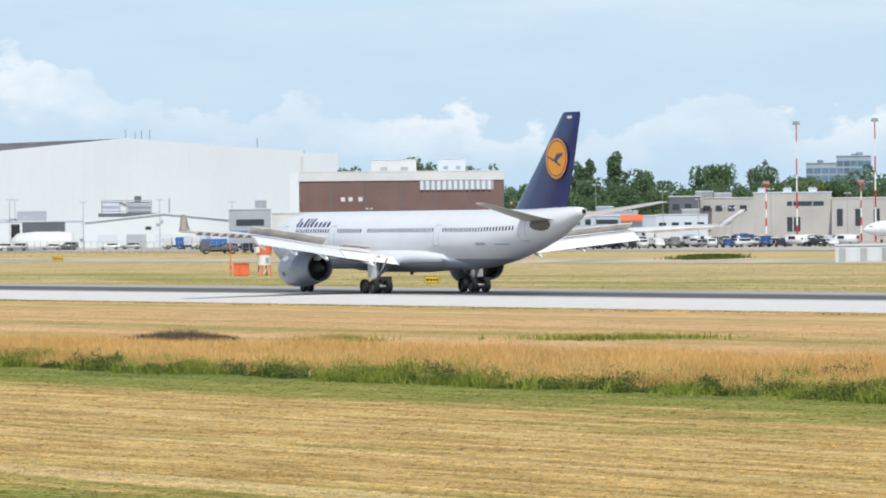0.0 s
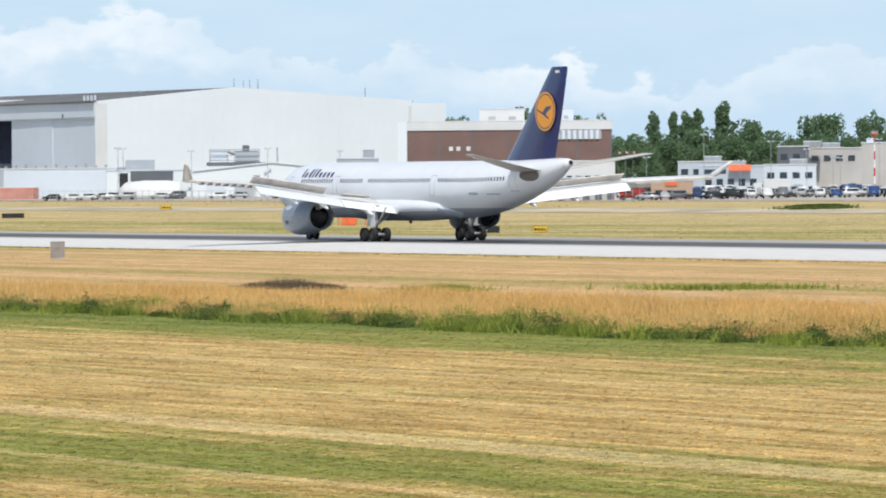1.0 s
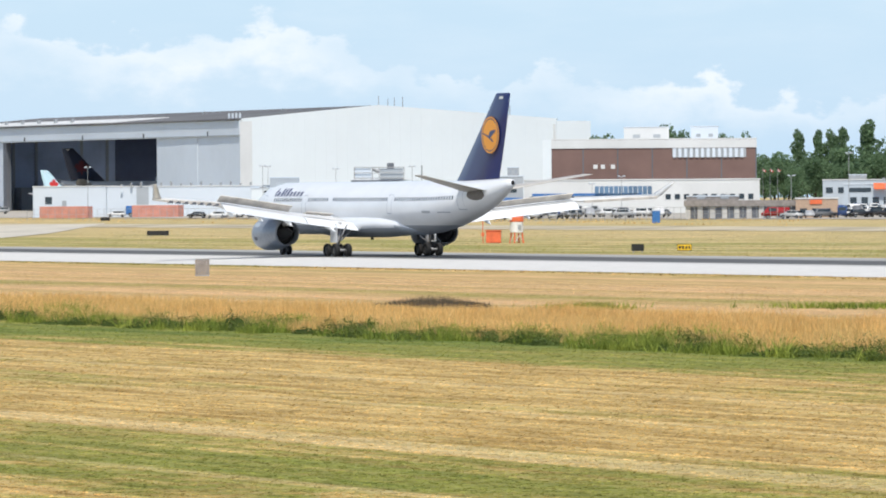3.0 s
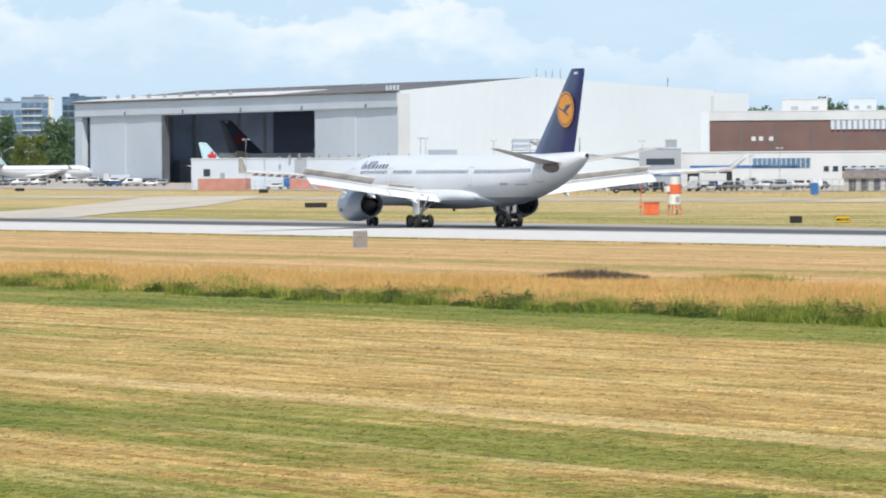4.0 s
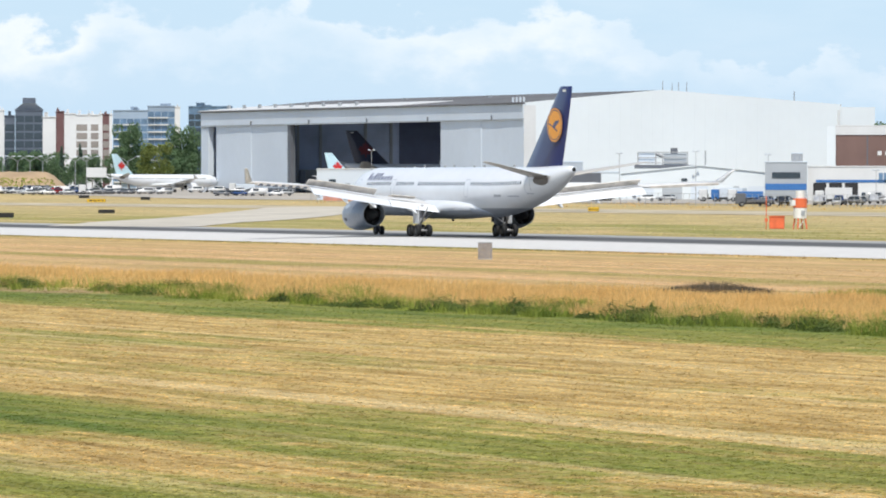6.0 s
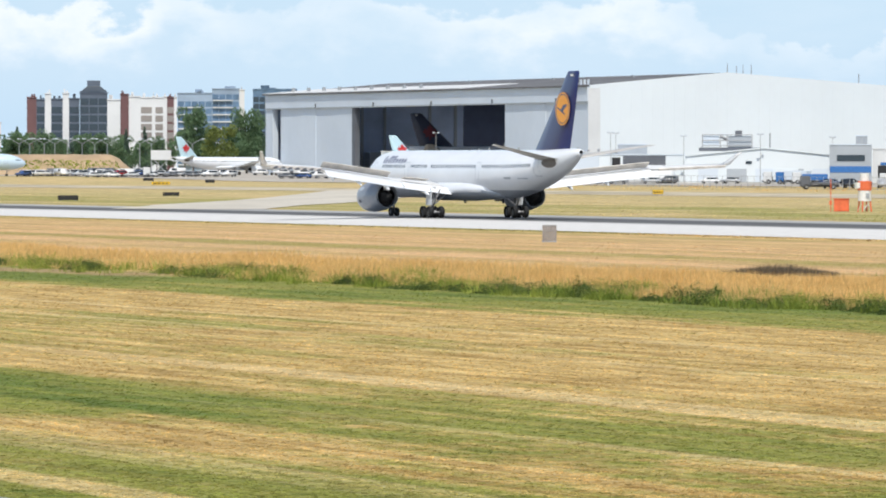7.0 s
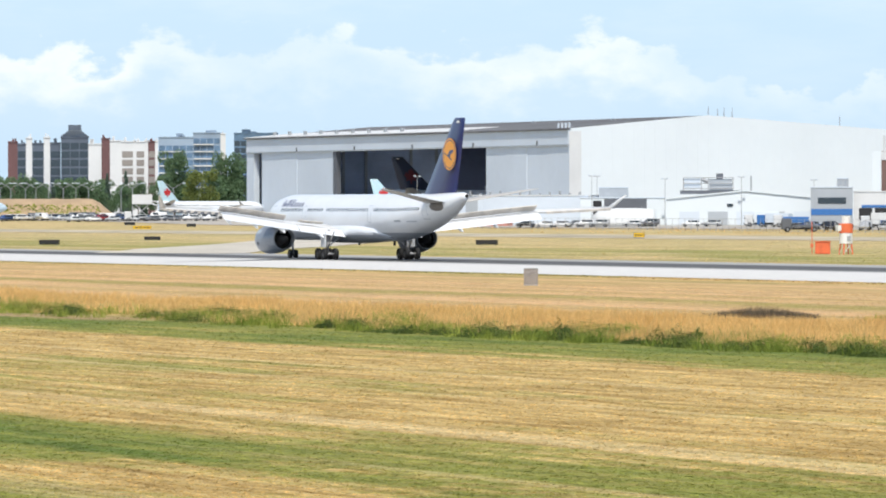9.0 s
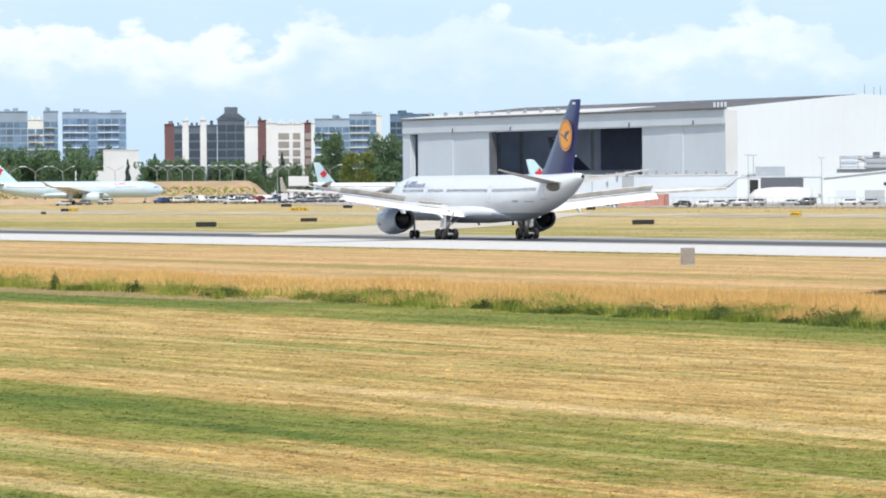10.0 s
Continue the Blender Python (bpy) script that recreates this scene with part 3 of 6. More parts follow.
    # wings
    for side in (-1, 1):
        bm = bmesh.new()
        secs = [foil(wing_at(y)[0], wing_at(y)[1] * (0.80 if y < 21 and landing else 1.0), y, wing_at(y)[2], wing_at(y)[3] * (1.2 if y < 21 and landing else 1.0), 0.02, side) for y in (2.2, 5, 9.4, 14, 20.8, 21.2, 25, 28.9)]
        loft(bm, secs)
        wing = p("wing", bm, WING_GREY)
        bm = bmesh.new()
        loft(bm, [[(side * (29 + k * 1.1), -(le + u * ch), 6.25 + k * 1.5 + t * ch * 0.03) for u, t in ((0, 0), (0.3, 1), (1, 0), (0.3, -1))] for k, le, ch in ((0, 38.0, 2.4), (0.3, 38.8, 1.9), (0.7, 39.9, 1.4), (1, 40.8, 0.9))])
        p("winglet", bm, WING_GREY, wing, "upturned grey winglet")
        if landing:
            # flaps down, slats out, spoilers raised
            for y0, y1, drop in ((3.0, 9.1, 29), (9.2, 20.6, 29)):
                bm = bmesh.new()
                secs = []
                for y in (y0, (y0 + y1) / 2, y1):
                    le, ch, z, th = wing_at(y)
                    a, s0, fc = radians(drop), le + ch * 0.79, 1.62
                    up = [(0, 0), (0.12, 0.07), (0.4, 0.085), (1, 0.0), (0.4, -0.03), (0.12, -0.05)]
                    secs.append([(side * y, -(s0 + fc * (u * math.cos(a) + t * math.sin(a))), z - 0.10 + fc * (-u * math.sin(a) + t * math.cos(a))) for u, t in up])
                loft(bm, secs)
                p("flap", bm, WHITE, wing, "white landing flap turned down", False)
            for y0, y1, lift in ((5.4, 8.6, 0.22), (10.6, 13.0, 0.62), (13.04, 15.5, 0.62), (15.54, 18.0, 0.62), (18.04, 20.6, 0.62)):
                bm = bmesh.new()
                c = []
                for y, k in ((y0, 0), (y1, 0), (y1, 1), (y0, 1)):
                    le, ch, z, th = wing_at(y)
                    s0 = le + ch * 0.78 - 1.0
                    zz = z + th * ch * 0.30
                    c.append((side * y, -(s0 + k * 1.0), zz + k * lift))
                plate(bm, c, 0.06)
                p("spoiler", bm, PANEL_TAN, wing, "raised grey-brown spoiler", False)
            # strip and dark blocks imitate the segmented shade along the aileron hinge
            bm = bmesh.new()
            c = [(side * y, -(wing_at(y)[0] + wing_at(y)[1] * (0.97 + 0.03 * k)), wing_at(y)[2] - 0.1 - 0.05 * k) for y, k in ((21.2, 0), (28.6, 0), (28.6, 1), (21.2, 1))]
            plate(bm, c, 0.28)
            p("aileron_edge", bm, PANEL_TAN, wing, "aileron edge strip for the hinge shade", False)
            for i in range(7 if side < 0 else 0):
                y = 21.7 + i * 1.02
                le, ch, z, th = wing_at(y)
                p("hinge_slot", bx(side * y - 0.26, -(le + ch) - 0.05, z - 0.36, side * y + 0.26, -(le + ch) + 0.25, z - 0.10), CLAD_DARK, wing, "dark block for the shade at an aileron hinge", False)
        for y in (6.4, 11.6, 15.6, 19.6):
            le, ch, z, th = wing_at(y)
            bm = bmesh.new()
            t0 = 0.62
            dip = 0.75 if landing else 0.2
            loft(bm, [[(side * y + rr * math.sin(a), -(le + ch * (t0 + q)), z - 0.35 - dz * dip * 0.85 + 1.3 * rr * math.cos(a)) for a in (2 * math.pi * i / 8 for i in range(8))]
                      for q, rr, dz in ((0, 0.05, 0), (0.12, 0.24, 0.25), (0.24, 0.25, 0.75), (0.33, 0.17, 1.2), (0.40, 0.04, 1.5))])
            p("flap_fairing", bm, WHITE, wing, "white flap track fairing")
    # engines
    for side in (-1, 1):
        ex, ez, e0 = side * 9.37, 2.42, 22.2
        bm = bmesh.new()

        def eng(s, rr, n=24):
            return [(ex + rr * math.sin(a), -(e0 + s), ez + rr * math.cos(a) + 0.02 * s) for a in (2 * math.pi * i / n for i in range(n))]
        loft(bm, [eng(*q) for q in ((0.9, 1.2), (0.25, 1.35), (0, 1.5), (0.15, 1.63), (0.9, 1.76), (2.4, 1.78), (4.2, 1.64), (5.6, 1.40), (6.0, 1.34), (5.9, 1.26), (4.9, 1.18))], cap=False)
        engine = p("engine", bm, nacelle, lab="silver-grey engine nacelle")
        bm = bmesh.new()
        loft(bm, [eng(5.0, 1.2), eng(5.0, 0.66), eng(6.3, 0.42), eng(6.9, 0.10)])
        p("exhaust", bm, DARK, engine, "dark exhaust nozzle")
        bm = bmesh.new()
        loft(bm, [eng(0.9, 1.22), eng(0.95, 0.3), eng(0.4, 0.02)])
        p("fan", bm, DARK, engine, "dark fan face")
        if landing:
            for s0, s1, a0, a1 in ((1.0, 2.2, 48, 68), (1.1, 1.9, 100, 114)):
                bm = bmesh.new()
                rows = []
                for i in range(5):
                    st = s0 + (s1 - s0) * i / 4
                    k = math.sin(math.pi * (0.12 + 0.76 * i / 4))
                    mid, half = (a0 + a1) / 2, (a1 - a0) / 2 * k
                    rows.append([(ex + side * 1.80 * math.sin(radians(q)), -(e0 + st), ez + 1.80 * math.cos(radians(q)) + 0.02 * st) for q in (mid - half, mid, mid + half)])
                loft(bm, rows, close=False, cap=False)
                p("nacelle_mark", bm, CLAD_BLUE if a0 < 90 else CLAD_DARK, engine, "small dark mark on the nacelle")
        bm = bmesh.new()
        loft(bm, [[(ex + w, -s, z) for w, s, z in ((-0.22, e0 + 1.2, 3.75), (0.22, e0 + 1.2, 3.75), (0.2, e0 + 5.4, 3.2), (-0.2, e0 + 5.4, 3.2))],
                  [(ex + w, -s, z) for w, s, z in ((-0.2, e0 + 2.6, 4.45), (0.2, e0 + 2.6, 4.45), (0.2, e0 + 7.5, 4.0), (-0.2, e0 + 7.5, 4.0))]])
        p("pylon", bm, WING_GREY, engine, "", False)
    # undercarriage
    wheels = []
    for side in (-1, 1):
        bm = rods([((side * 5.34, -32.05, 0.75), (side * 5.0, -31.8, 3.6))], 0.2, 0.26, 12)
        rod(bm, (side * 5.34, -31.0, 0.70), (side * 5.34, -33.1, 0.70), 0.16)
        rod(bm, (side * 5.34, -32.0, 1.4), (side * 3.2, -31.6, 3.0), 0.10)
        rod(bm, (side * 5.34, -32.1, 1.2), (side * 5.2, -34.2, 3.4), 0.09)
        for s in (31.06, 33.04):
            rod(bm, (side * 5.34 - 0.75, -s, 0.70), (side * 5.34 + 0.75, -s, 0.70), 0.11)
        gear = p("main_gear", bm, STRUT, lab="white main landing gear leg")
        bm = bx(side * 5.75, -32.9, 1.5, side * 5.8, -31.2, 3.5)
        p("gear_door", bm, WHITE, gear, "", False)
        wm = mesh_of("wheel", wheel_bm(0.70, 0.5), [BLACK, HUB, DARK], True)
        for s in (31.06, 33.04):
            for o in (-0.70, 0.70):
                w = new("wheel", wm)
                w.parent = gear
                w.matrix_basis = Matrix.Translation((side * 5.34 + o, -s, 0.70))
                wheels.append((w, 0.70))
    bm = rods([((0, -6.67, 0.55), (0, -6.5, 3.0))], 0.13, 0.17, 12)
    rod(bm, (0, -6.7, 1.4), (0, -4.9, 2.9), 0.08)
    rod(bm, (-0.5, -6.67, 0.53), (0.5, -6.67, 0.53), 0.09)
    gear = p("nose_gear", bm, STRUT, lab="white nose landing gear leg")
    wm = mesh_of("wheel", wheel_bm(0.53, 0.38), [BLACK, HUB, DARK], True)
    for o in (-0.36, 0.36):
        w = new("wheel", wm)
        w.parent = gear
        w.matrix_basis = Matrix.Translation((o, -6.67, 0.53))
        wheels.append((w, 0.53))
    # antennas and drains under the belly
    for s in (29, 40.5, 44.0):
        bm = bx(-0.06, -s - 0.5, 1.75, 0.06, -s, 2.35)
        p("belly_antenna", bm, DARK, fuselage, "", False)
    return ob, wheels


def disc(s, z, rs, rz, n=28):
    return [(s + rs * math.cos(2 * math.pi * i / n), z + rz * math.sin(2 * math.pi * i / n)) for i in range(n)]


BIRD = [[(-1.96, 0.24), (-0.8, -0.02), (0.0, -0.2), (0.95, -0.66), (0.8, -0.76), (-0.2, -0.40), (-0.85, -0.18), (-1.9, 0.1)], [(-0.5, -0.12), (-0.3, 0.14), (0.1, 0.44), (1.5, 0.52), (1.35, 0.36), (1.3, 0.22), (0.9, 0.15), (0.8, 0.02), (0.5, -0.06), (0.25, -0.26), (0.0, -0.24)]]
DISC = [([disc(58.8, 12.55, 2.05, 1.88)], GOLD, 0.0), ([disc(58.8, 12.55, 1.85, 1.70)], NAVY, 0.006), ([disc(58.8, 12.55, 1.73, 1.59)], GOLD, 0.010), ([[(58.8 + s * 0.86, 12.55 + z) for s, z in q] for q in BIRD], NAVY, 0.016)]
LEAF_SHAPE = [[(57.0, 9.6), (56.9, 10.6), (55.6, 10.4), (55.9, 11.0), (55.0, 12.0), (55.6, 12.2), (55.7, 12.8), (56.5, 12.3), (56.4, 13.4), (56.9, 13.1), (57.2, 14.0), (57.6, 13.1), (58.1, 13.4), (57.9, 12.3), (58.8, 12.8), (58.9, 12.2), (59.4, 12.0), (58.4, 11.0), (58.8, 10.4), (57.5, 10.6), (57.4, 9.6)]]
TITLE = tuple((0.34 if i in (0, 3) else 0.5, 6.0, 6.85 if i in (0, 2, 3, 4) else 6.5, 0.42 if i in (1, 4, 5, 6, 7) else 0.3) for i in range(9))

jet, jet_wheels = airliner("airliner", "white wide-body airliner rolling on the runway, dark blue fin", Matrix(), 1.0, WHITE, GREY_BELLY, NAVY, DISC, mat("silver nacelle paint", (0.27, 0.30, 0.345), 0.34, metal=0.3, vary=0.06), True, TITLE)


# ---- buildings ----
def block(name, label, category, az0, az1, d0, d1, top, depth, walls, roof=None, sink=0.5, kind=""):
    """A flat-roofed building whose front runs between two places; local X along the front, Y away from the camera. Returns it and its length."""
    (x0, y0), (x1, y1) = survey(az0, d0), survey(az1, d1)
    length = math.hypot(x1 - x0, y1 - y0)
    base = min(ground_z(x0, y0), ground_z(x1, y1)) - sink
    ob = thing(name, label, category, Matrix.Translation((x0, y0, base)) @ Matrix.Rotation(math.atan2(y1 - y0, x1 - x0), 4, 'Z'), kind=kind)
    ob["base"] = base
    h = top - base
    bm = bx(0, 0, 0, length, depth, h - 0.25)
    part("wall", bm, walls, ob)
    bm = bx(-0.15, -0.15, h - 0.25, length + 0.15, depth + 0.15, h)
    part("roof_edge", bm, roof or walls, ob)
    return ob, length, h


def panel(ob, name, x0, z0, x1, z1, material, out=0.12, label="", depth=0.3):
    """A flat piece of the front, standing out from it by out metres. Heights are above sea level."""
    b = ob["base"]
    return part(name, bx(x0, -out, z0 - b, x1, depth - out, z1 - b), material, ob, label)


def rooftop_box(label, az0, az1, d, z0, z1, depth, material, category="roof unit"):
    (x0, y0), (x1, y1) = survey(az0, d), survey(az1, d)
    ob = thing("roof_unit", label, category, Matrix.Translation((x0, y0, z0)) @ Matrix.Rotation(math.atan2(y1 - y0, x1 - x0), 4, 'Z'))
    w = math.hypot(x1 - x0, y1 - y0)
    part("housing", bx(0, 0, -0.3, w, depth, z1 - z0 - 0.2), material, ob)
    part("cap", bx(-0.1, -0.1, z1 - z0 - 0.2, w + 0.1, depth + 0.1, z1 - z0), CLAD_GREY, ob)
    for i in range(2):
        part("vent", bx(w * (0.2 + 0.45 * i), -0.06, 0.5, w * (0.36 + 0.45 * i), 0.1, 1.3), CLAD_MID, ob)
    return ob


def hangar():
    """Large white hangar: gable wall towards the camera, sliding doors along the front."""
    X, Y0, Y1, W, ZE, ZR, RX = 332.3, 1374.4, 1605.5, 88.6, 25.6, 28.9, 38.2
    ob = thing("hangar", "large white hangar with half-open sliding doors and dark roof", "hangar", Matrix.Translation((X, Y0, 0)))
    L, Z0 = Y1 - Y0, 0.6
    # gable wall
    bm = bmesh.new()
    prof = [(0.5, Z0), (W, Z0), (W, ZE + 0.45), (RX, ZR + 0.55), (0.5, ZE + 0.45)]
    loft(bm, [[(x, y, z) for x, z in prof] for y in (0, 0.6)])
    gable = part("gable_wall", bm, CLAD, ob, "white clad gable wall")
    for i in range(1, 30):
        x = W * i / 30
        zt = ZE + (ZR - ZE) * (x / RX if x < RX else (W - x) / (W - RX)) - 0.3
        part("seam", bx(x - 0.05, -0.035, Z0, x + 0.05, 0.02, zt), CLAD, gable)
    part("wall_extension", bx(W + 0.05, 0.0, Z0, W + 9.8, 14, ZE - 0.2), CLAD, ob, "white clad wall extension")
    part("downpipe", bx(W - 1.0, -0.4, 9, W - 0.5, 0.05, ZE - 1), CONC_WHITE, gable)
    part("corner_trim", bx(-0.05, -0.12, Z0, 3.2, -0.045, ZE - 0.3), CONC_WHITE, gable)
    bm = bmesh.new()
    loft(bm, [[(x, y, z) for x, z in prof] for y in (L - 0.6, L)])
    part("gable_wall", bm, CLAD_GREY, ob)
    part("rear_wall", bx(W - 0.6, 0.7, Z0, W, L - 0.7, ZE - 0.1), CLAD_GREY, ob)
    # roof, two slopes
    bm = bmesh.new()
    loft(bm, [[(-0.6, y, ZE + 0.05), (RX, y, ZR + 0.15), (RX, y, ZR + 0.5), (-0.6, y, ZE + 0.4)] for y in (0.62, L + 0.4)])
    part("roof", bm, ROOF, ob, "dark grey roofing")
    # the rear slope, out of view, has gaps added to let light into the hall
    for i in range(12):
        a, b = 0.62 + (L - 0.6) * i / 12, 0.62 + (L - 0.6) * (i + (0.64 if i < 11 else 1.0)) / 12
        bm = bmesh.new()
        loft(bm, [[(RX + 0.02, y, ZR + 0.15), (W + 0.5, y, ZE + 0.05), (W + 0.5, y, ZE + 0.4), (RX + 0.02, y, ZR + 0.5)] for y in (a, b)])
        part("roof_bay", bm, ROOF, ob, "dark grey roofing between gaps added to light the hall")
    bm = bmesh.new()
    loft(bm, [[(-0.5, y, ZE + 0.45), (16, y, ZE + 0.45 + 16 * 0.0865), (16, y, ZE + 0.62 + 16 * 0.0865), (-0.5, y, ZE + 0.62)] for y in (L * 0.36, L)])
    part("roof_strip", bm, CONC_WHITE, ob, "pale re-covered roof area")
    for y in np.linspace(L * 0.55, L * 0.97, 9):
        part("roof_vent", bx(6, y, ZE + 0.9, 6.8, y + 0.8, ZE + 2.2), GALV, ob)
    for y in (40, 92, 150):
        part("roof_vent", bx(30, y, ZR - 0.6, 30.8, y + 1.6, ZR + 0.25), GALV, ob)
    # front: fascia, doors, open bay
    part("fascia", bx(0, 0.62, 22.03, 1.2, L - 0.62, ZE), CLAD_GREY, ob, "long pale grey fascia")
    for y in (20, 62, 104, 146, 190):
        part("floodlight", bx(-0.3, y, 21.7, -0.02, y + 0.35, 23.0), CLAD_DARK, ob, "small dark floodlight")
    part("door_rail", bx(-0.25, 0.7, 21.68, 1.4, L - 0.7, 22.01), CLAD_MID, ob)
    for y0, y1, n in ((0.7, 54.7, 4), (162.8, 219, 4)):
        for i in range(n):
            a, b = y0 + (y1 - y0) * i / n, y0 + (y1 - y0) * (i + 1) / n
            door = part("sliding_door", bx(0.3 + 0.08 * (i % 2), a + 0.01, Z0, 0.7 + 0.08 * (i % 2), b - 0.01, 21.66), CLAD_GREY, ob, "pale grey sliding door leaf")
            part("edge_strip", bx(0.24 + 0.08 * (i % 2), a + 0.03, Z0, 0.3 + 0.08 * (i % 2), a + 0.2, 21.66), CLAD_GREY, door)
    part("door_post", bx(0.1, 160.6, Z0, 1.6, 162.7, 21.66), CLAD_DARK, ob)
    part("corner_pier", bx(0.1, L - 6.4, Z0, 1.8, L - 0.7, 21.66), CLAD_GREY, ob)
    for i in range(13):
        part("door_skirt", bx(-0.5, 164 + i * 4.2, Z0, -0.2, 167.2 + i * 4.2, 4.3), CLAD_DARK, ob, "dark barrier panel before the door")
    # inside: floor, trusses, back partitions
    # linings coloured pale to lift the dim hall; the ceiling one added for bounce
    part("inner_lining", bx(W - 2.5, 1, Z0, W - 2, L - 1, 24.5), HALL_PALE, ob, "pale blue-grey inner wall")
    part("ceiling_lining", bx(2, 1, 24.6, RX - 4, L - 1, 24.9), HALL_PALE, ob, "pale ceiling lining added to brighten the hall")
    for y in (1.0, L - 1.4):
        part("end_lining", bx(2, y, Z0, W - 2.6, y + 0.4, 24.5), HALL_PALE, ob)
    # very dark blue sheet over the rear part of the end wall
    part("end_door", bx(61, L - 1.6, Z0, 86, L - 1.42, 24.4), HALL_NIGHT, ob, "very dark blue panel on the end wall")
    for x in (29, 36, 50, 58):
        part("end_column", bx(x, L - 1.75, Z0, x + 0.8, L - 1.42, 24), CLAD_MID, ob)
    part("end_office", bx(30, L - 6, Z0, 39, L - 1.8, 9.5), CLAD_MID, ob, "grey office inside the hall")
    for i in range(9):
        part("wall_column", bx(W - 4, 56 + i * 13, Z0, W - 2.6, 57 + i * 13, 24), CLAD_MID, ob)
    for i in range(7):
        part("truss", bx(2, 58 + i * 16, 23.2, 58, 58.7 + i * 16, 24.5), CLAD_MID, ob)
    part("dock_tower", bx(44, 57, Z0, 60, 84, 17), CLAD_MID, ob, "grey maintenance dock")
    part("dock_tower", bx(40, 132, Z0, 50, 150, 12), CLAD_MID, ob, "grey maintenance dock")
    # roof antennas at the ridge
    for x, h in ((RX + 0.8, 2.9), (RX + 3.4, 2.2), (RX + 5.2, 2.5), (RX + 7.5, 2.6)):
        part("roof_antenna", rods([((x, 1.5, ZR - 1.0), (x, 1.5, ZR + h))], 0.14, 0.08), GALV, ob)
    part("roof_antenna", rods([((76, 1.5, 25), (76, 1.5, 29.3))], 0.12), GALV, ob)
    for i in range(4):
        part("exhaust_pipe", rods([((2.2, 5 + i * 2.3, ZE), (2.2, 5 + i * 2.3, ZE + 1.9))], 0.32), CLAD_GREY, ob)
    return ob


hangar()

# brown brick office block beside the hangar
b, L, H = block("office_block", "long brown brick office block with white parapet", "office block", -1.285, 0.670, 1440, 1440, 19.8, 26, BRICK, CONC_WHITE)
panel(b, "parapet", -0.1, 17.5, L + 0.1, 19.5, CONC_WHITE, 0.25, "white concrete parapet")
for i in range(6):
    panel(b, "joint", 7.4 + i * 8.3, 7, 7.7 + i * 8.3, 17.45, CLAD_DARK, 0.08)
panel(b, "plinth", 0, 2.6, L, 9.2, CONC, 0.3, "pale concrete ground storey")
panel(b, "glazing", L * 0.59, 15.2, L * 0.95, 17.4, CLAD_MID, 0.1, "dark strip window")
for i in range(13):
    panel(b, "fin", L * 0.592 + i * L * 0.0275, 15.2, L * 0.592 + i * L * 0.0275 + 0.75, 17.4, CLAD_GREY, 0.45, "white vertical fin")
for x in (10.0, 11.8, 14.2):
    panel(b, "window", x, 12.6, x + 1.0, 13.6, CONC_WHITE, 0.1)
panel(b, "side_wing", -2.2, 1.5, -0.05, 19.6, CLAD, 0.0, "white end wall", depth=12)
rooftop_box("large white roof plant housing", -0.594, -0.163, 1452, 19.6, 22.8, 6, CONC_WHITE)
rooftop_box("white roof plant room with dark hatch", 0.044, 0.307, 1452, 19.7, 22.9, 5, CLAD_GREY)

# white-roofed workshops in front of the gable wall
def gabled(name, label, az0, az1, d, eave, peak, depth, material):
    (x0, y0), (x1, y1) = survey(az0, d), survey(az1, d)
    w = math.hypot(x1 - x0, y1 - y0)
    base = ground_z(x0, y0) - 0.4
    ob = thing(name, label, "workshop", Matrix.Translation((x0, y0, base)) @ Matrix.Rotation(math.atan2(y1 - y0, x1 - x0), 4, 'Z'))
    ob["base"] = base
    bm = bmesh.new()
    loft(bm, [[(0, y, 0), (w, y, 0), (w, y, eave - base), (w / 2, y, peak - base), (0, y, eave - base)] for y in (0, depth)])
    part("wall", bm, material, ob)
    for s in (0, 1):
        bm = bmesh.new()
        xa, xb = (-0.3, w / 2) if s == 0 else (w + 0.3, w / 2)
        loft(bm, [[(xa, y, eave - base + 0.02), (xb, y, peak - base + 0.02), (xb, y, peak - base + 0.3), (xa, y, eave - base + 0.3)] for y in (-0.35, depth)])
        part("roof_slope", bm, CLAD, ob)
    return ob, w


g, w = gabled("workshop", "low white gabled workshop in front of the hangar", -3.336, -1.829, 1390, 8.0, 9.9, 24, CLAD)
for i in range(5):
    panel(g, "workshop_door", 3 + i * 6.6, 2.0, 7.6 + i * 6.6, 5.2, CLAD_MID if i % 2 else CLAD_GREY, 0.08, "grey roller door")
panel(g, "window", 14, 6.3, 15.4, 7.0, GLASS)
b, L, H = block("store_building", "white flat-roofed store with dark open bays", "store", -4.16, -3.345, 1400, 1400, 8.6, 18, CLAD, CLAD_GREY)
panel(b, "dark_bay", L * 0.28, 4.4, L * 0.78, 8.2, CLAD_DARK, 0.1, "dark grey cladding")
panel(b, "dark_bay", L * 0.15, 3.0, L * 0.25, 7.8, DARK, 0.12)
rooftop_box("grey flat roof store room", -3.98, -3.70, 1410, 8.5, 11.0, 6, CLAD_MID)
b, L, H = block("office", "grey office box with a dark strip window", "office", -1.960, -1.559, 1370, 1370, 10.9, 12, CLAD_MID, CLAD_GREY)
panel(b, "strip_window", L * 0.17, 7.0, L * 0.84, 8.4, GLASS, 0.1, "dark strip window")
panel(b, "blue_band", 0.1, 4.4, L - 0.1, 5.8, BLUE, 0.1, "blue wall band")
rooftop_box("galvanised roof fan housing", -1.71, -1.60, 1376, 10.9, 12.9, 2.4, GALV)


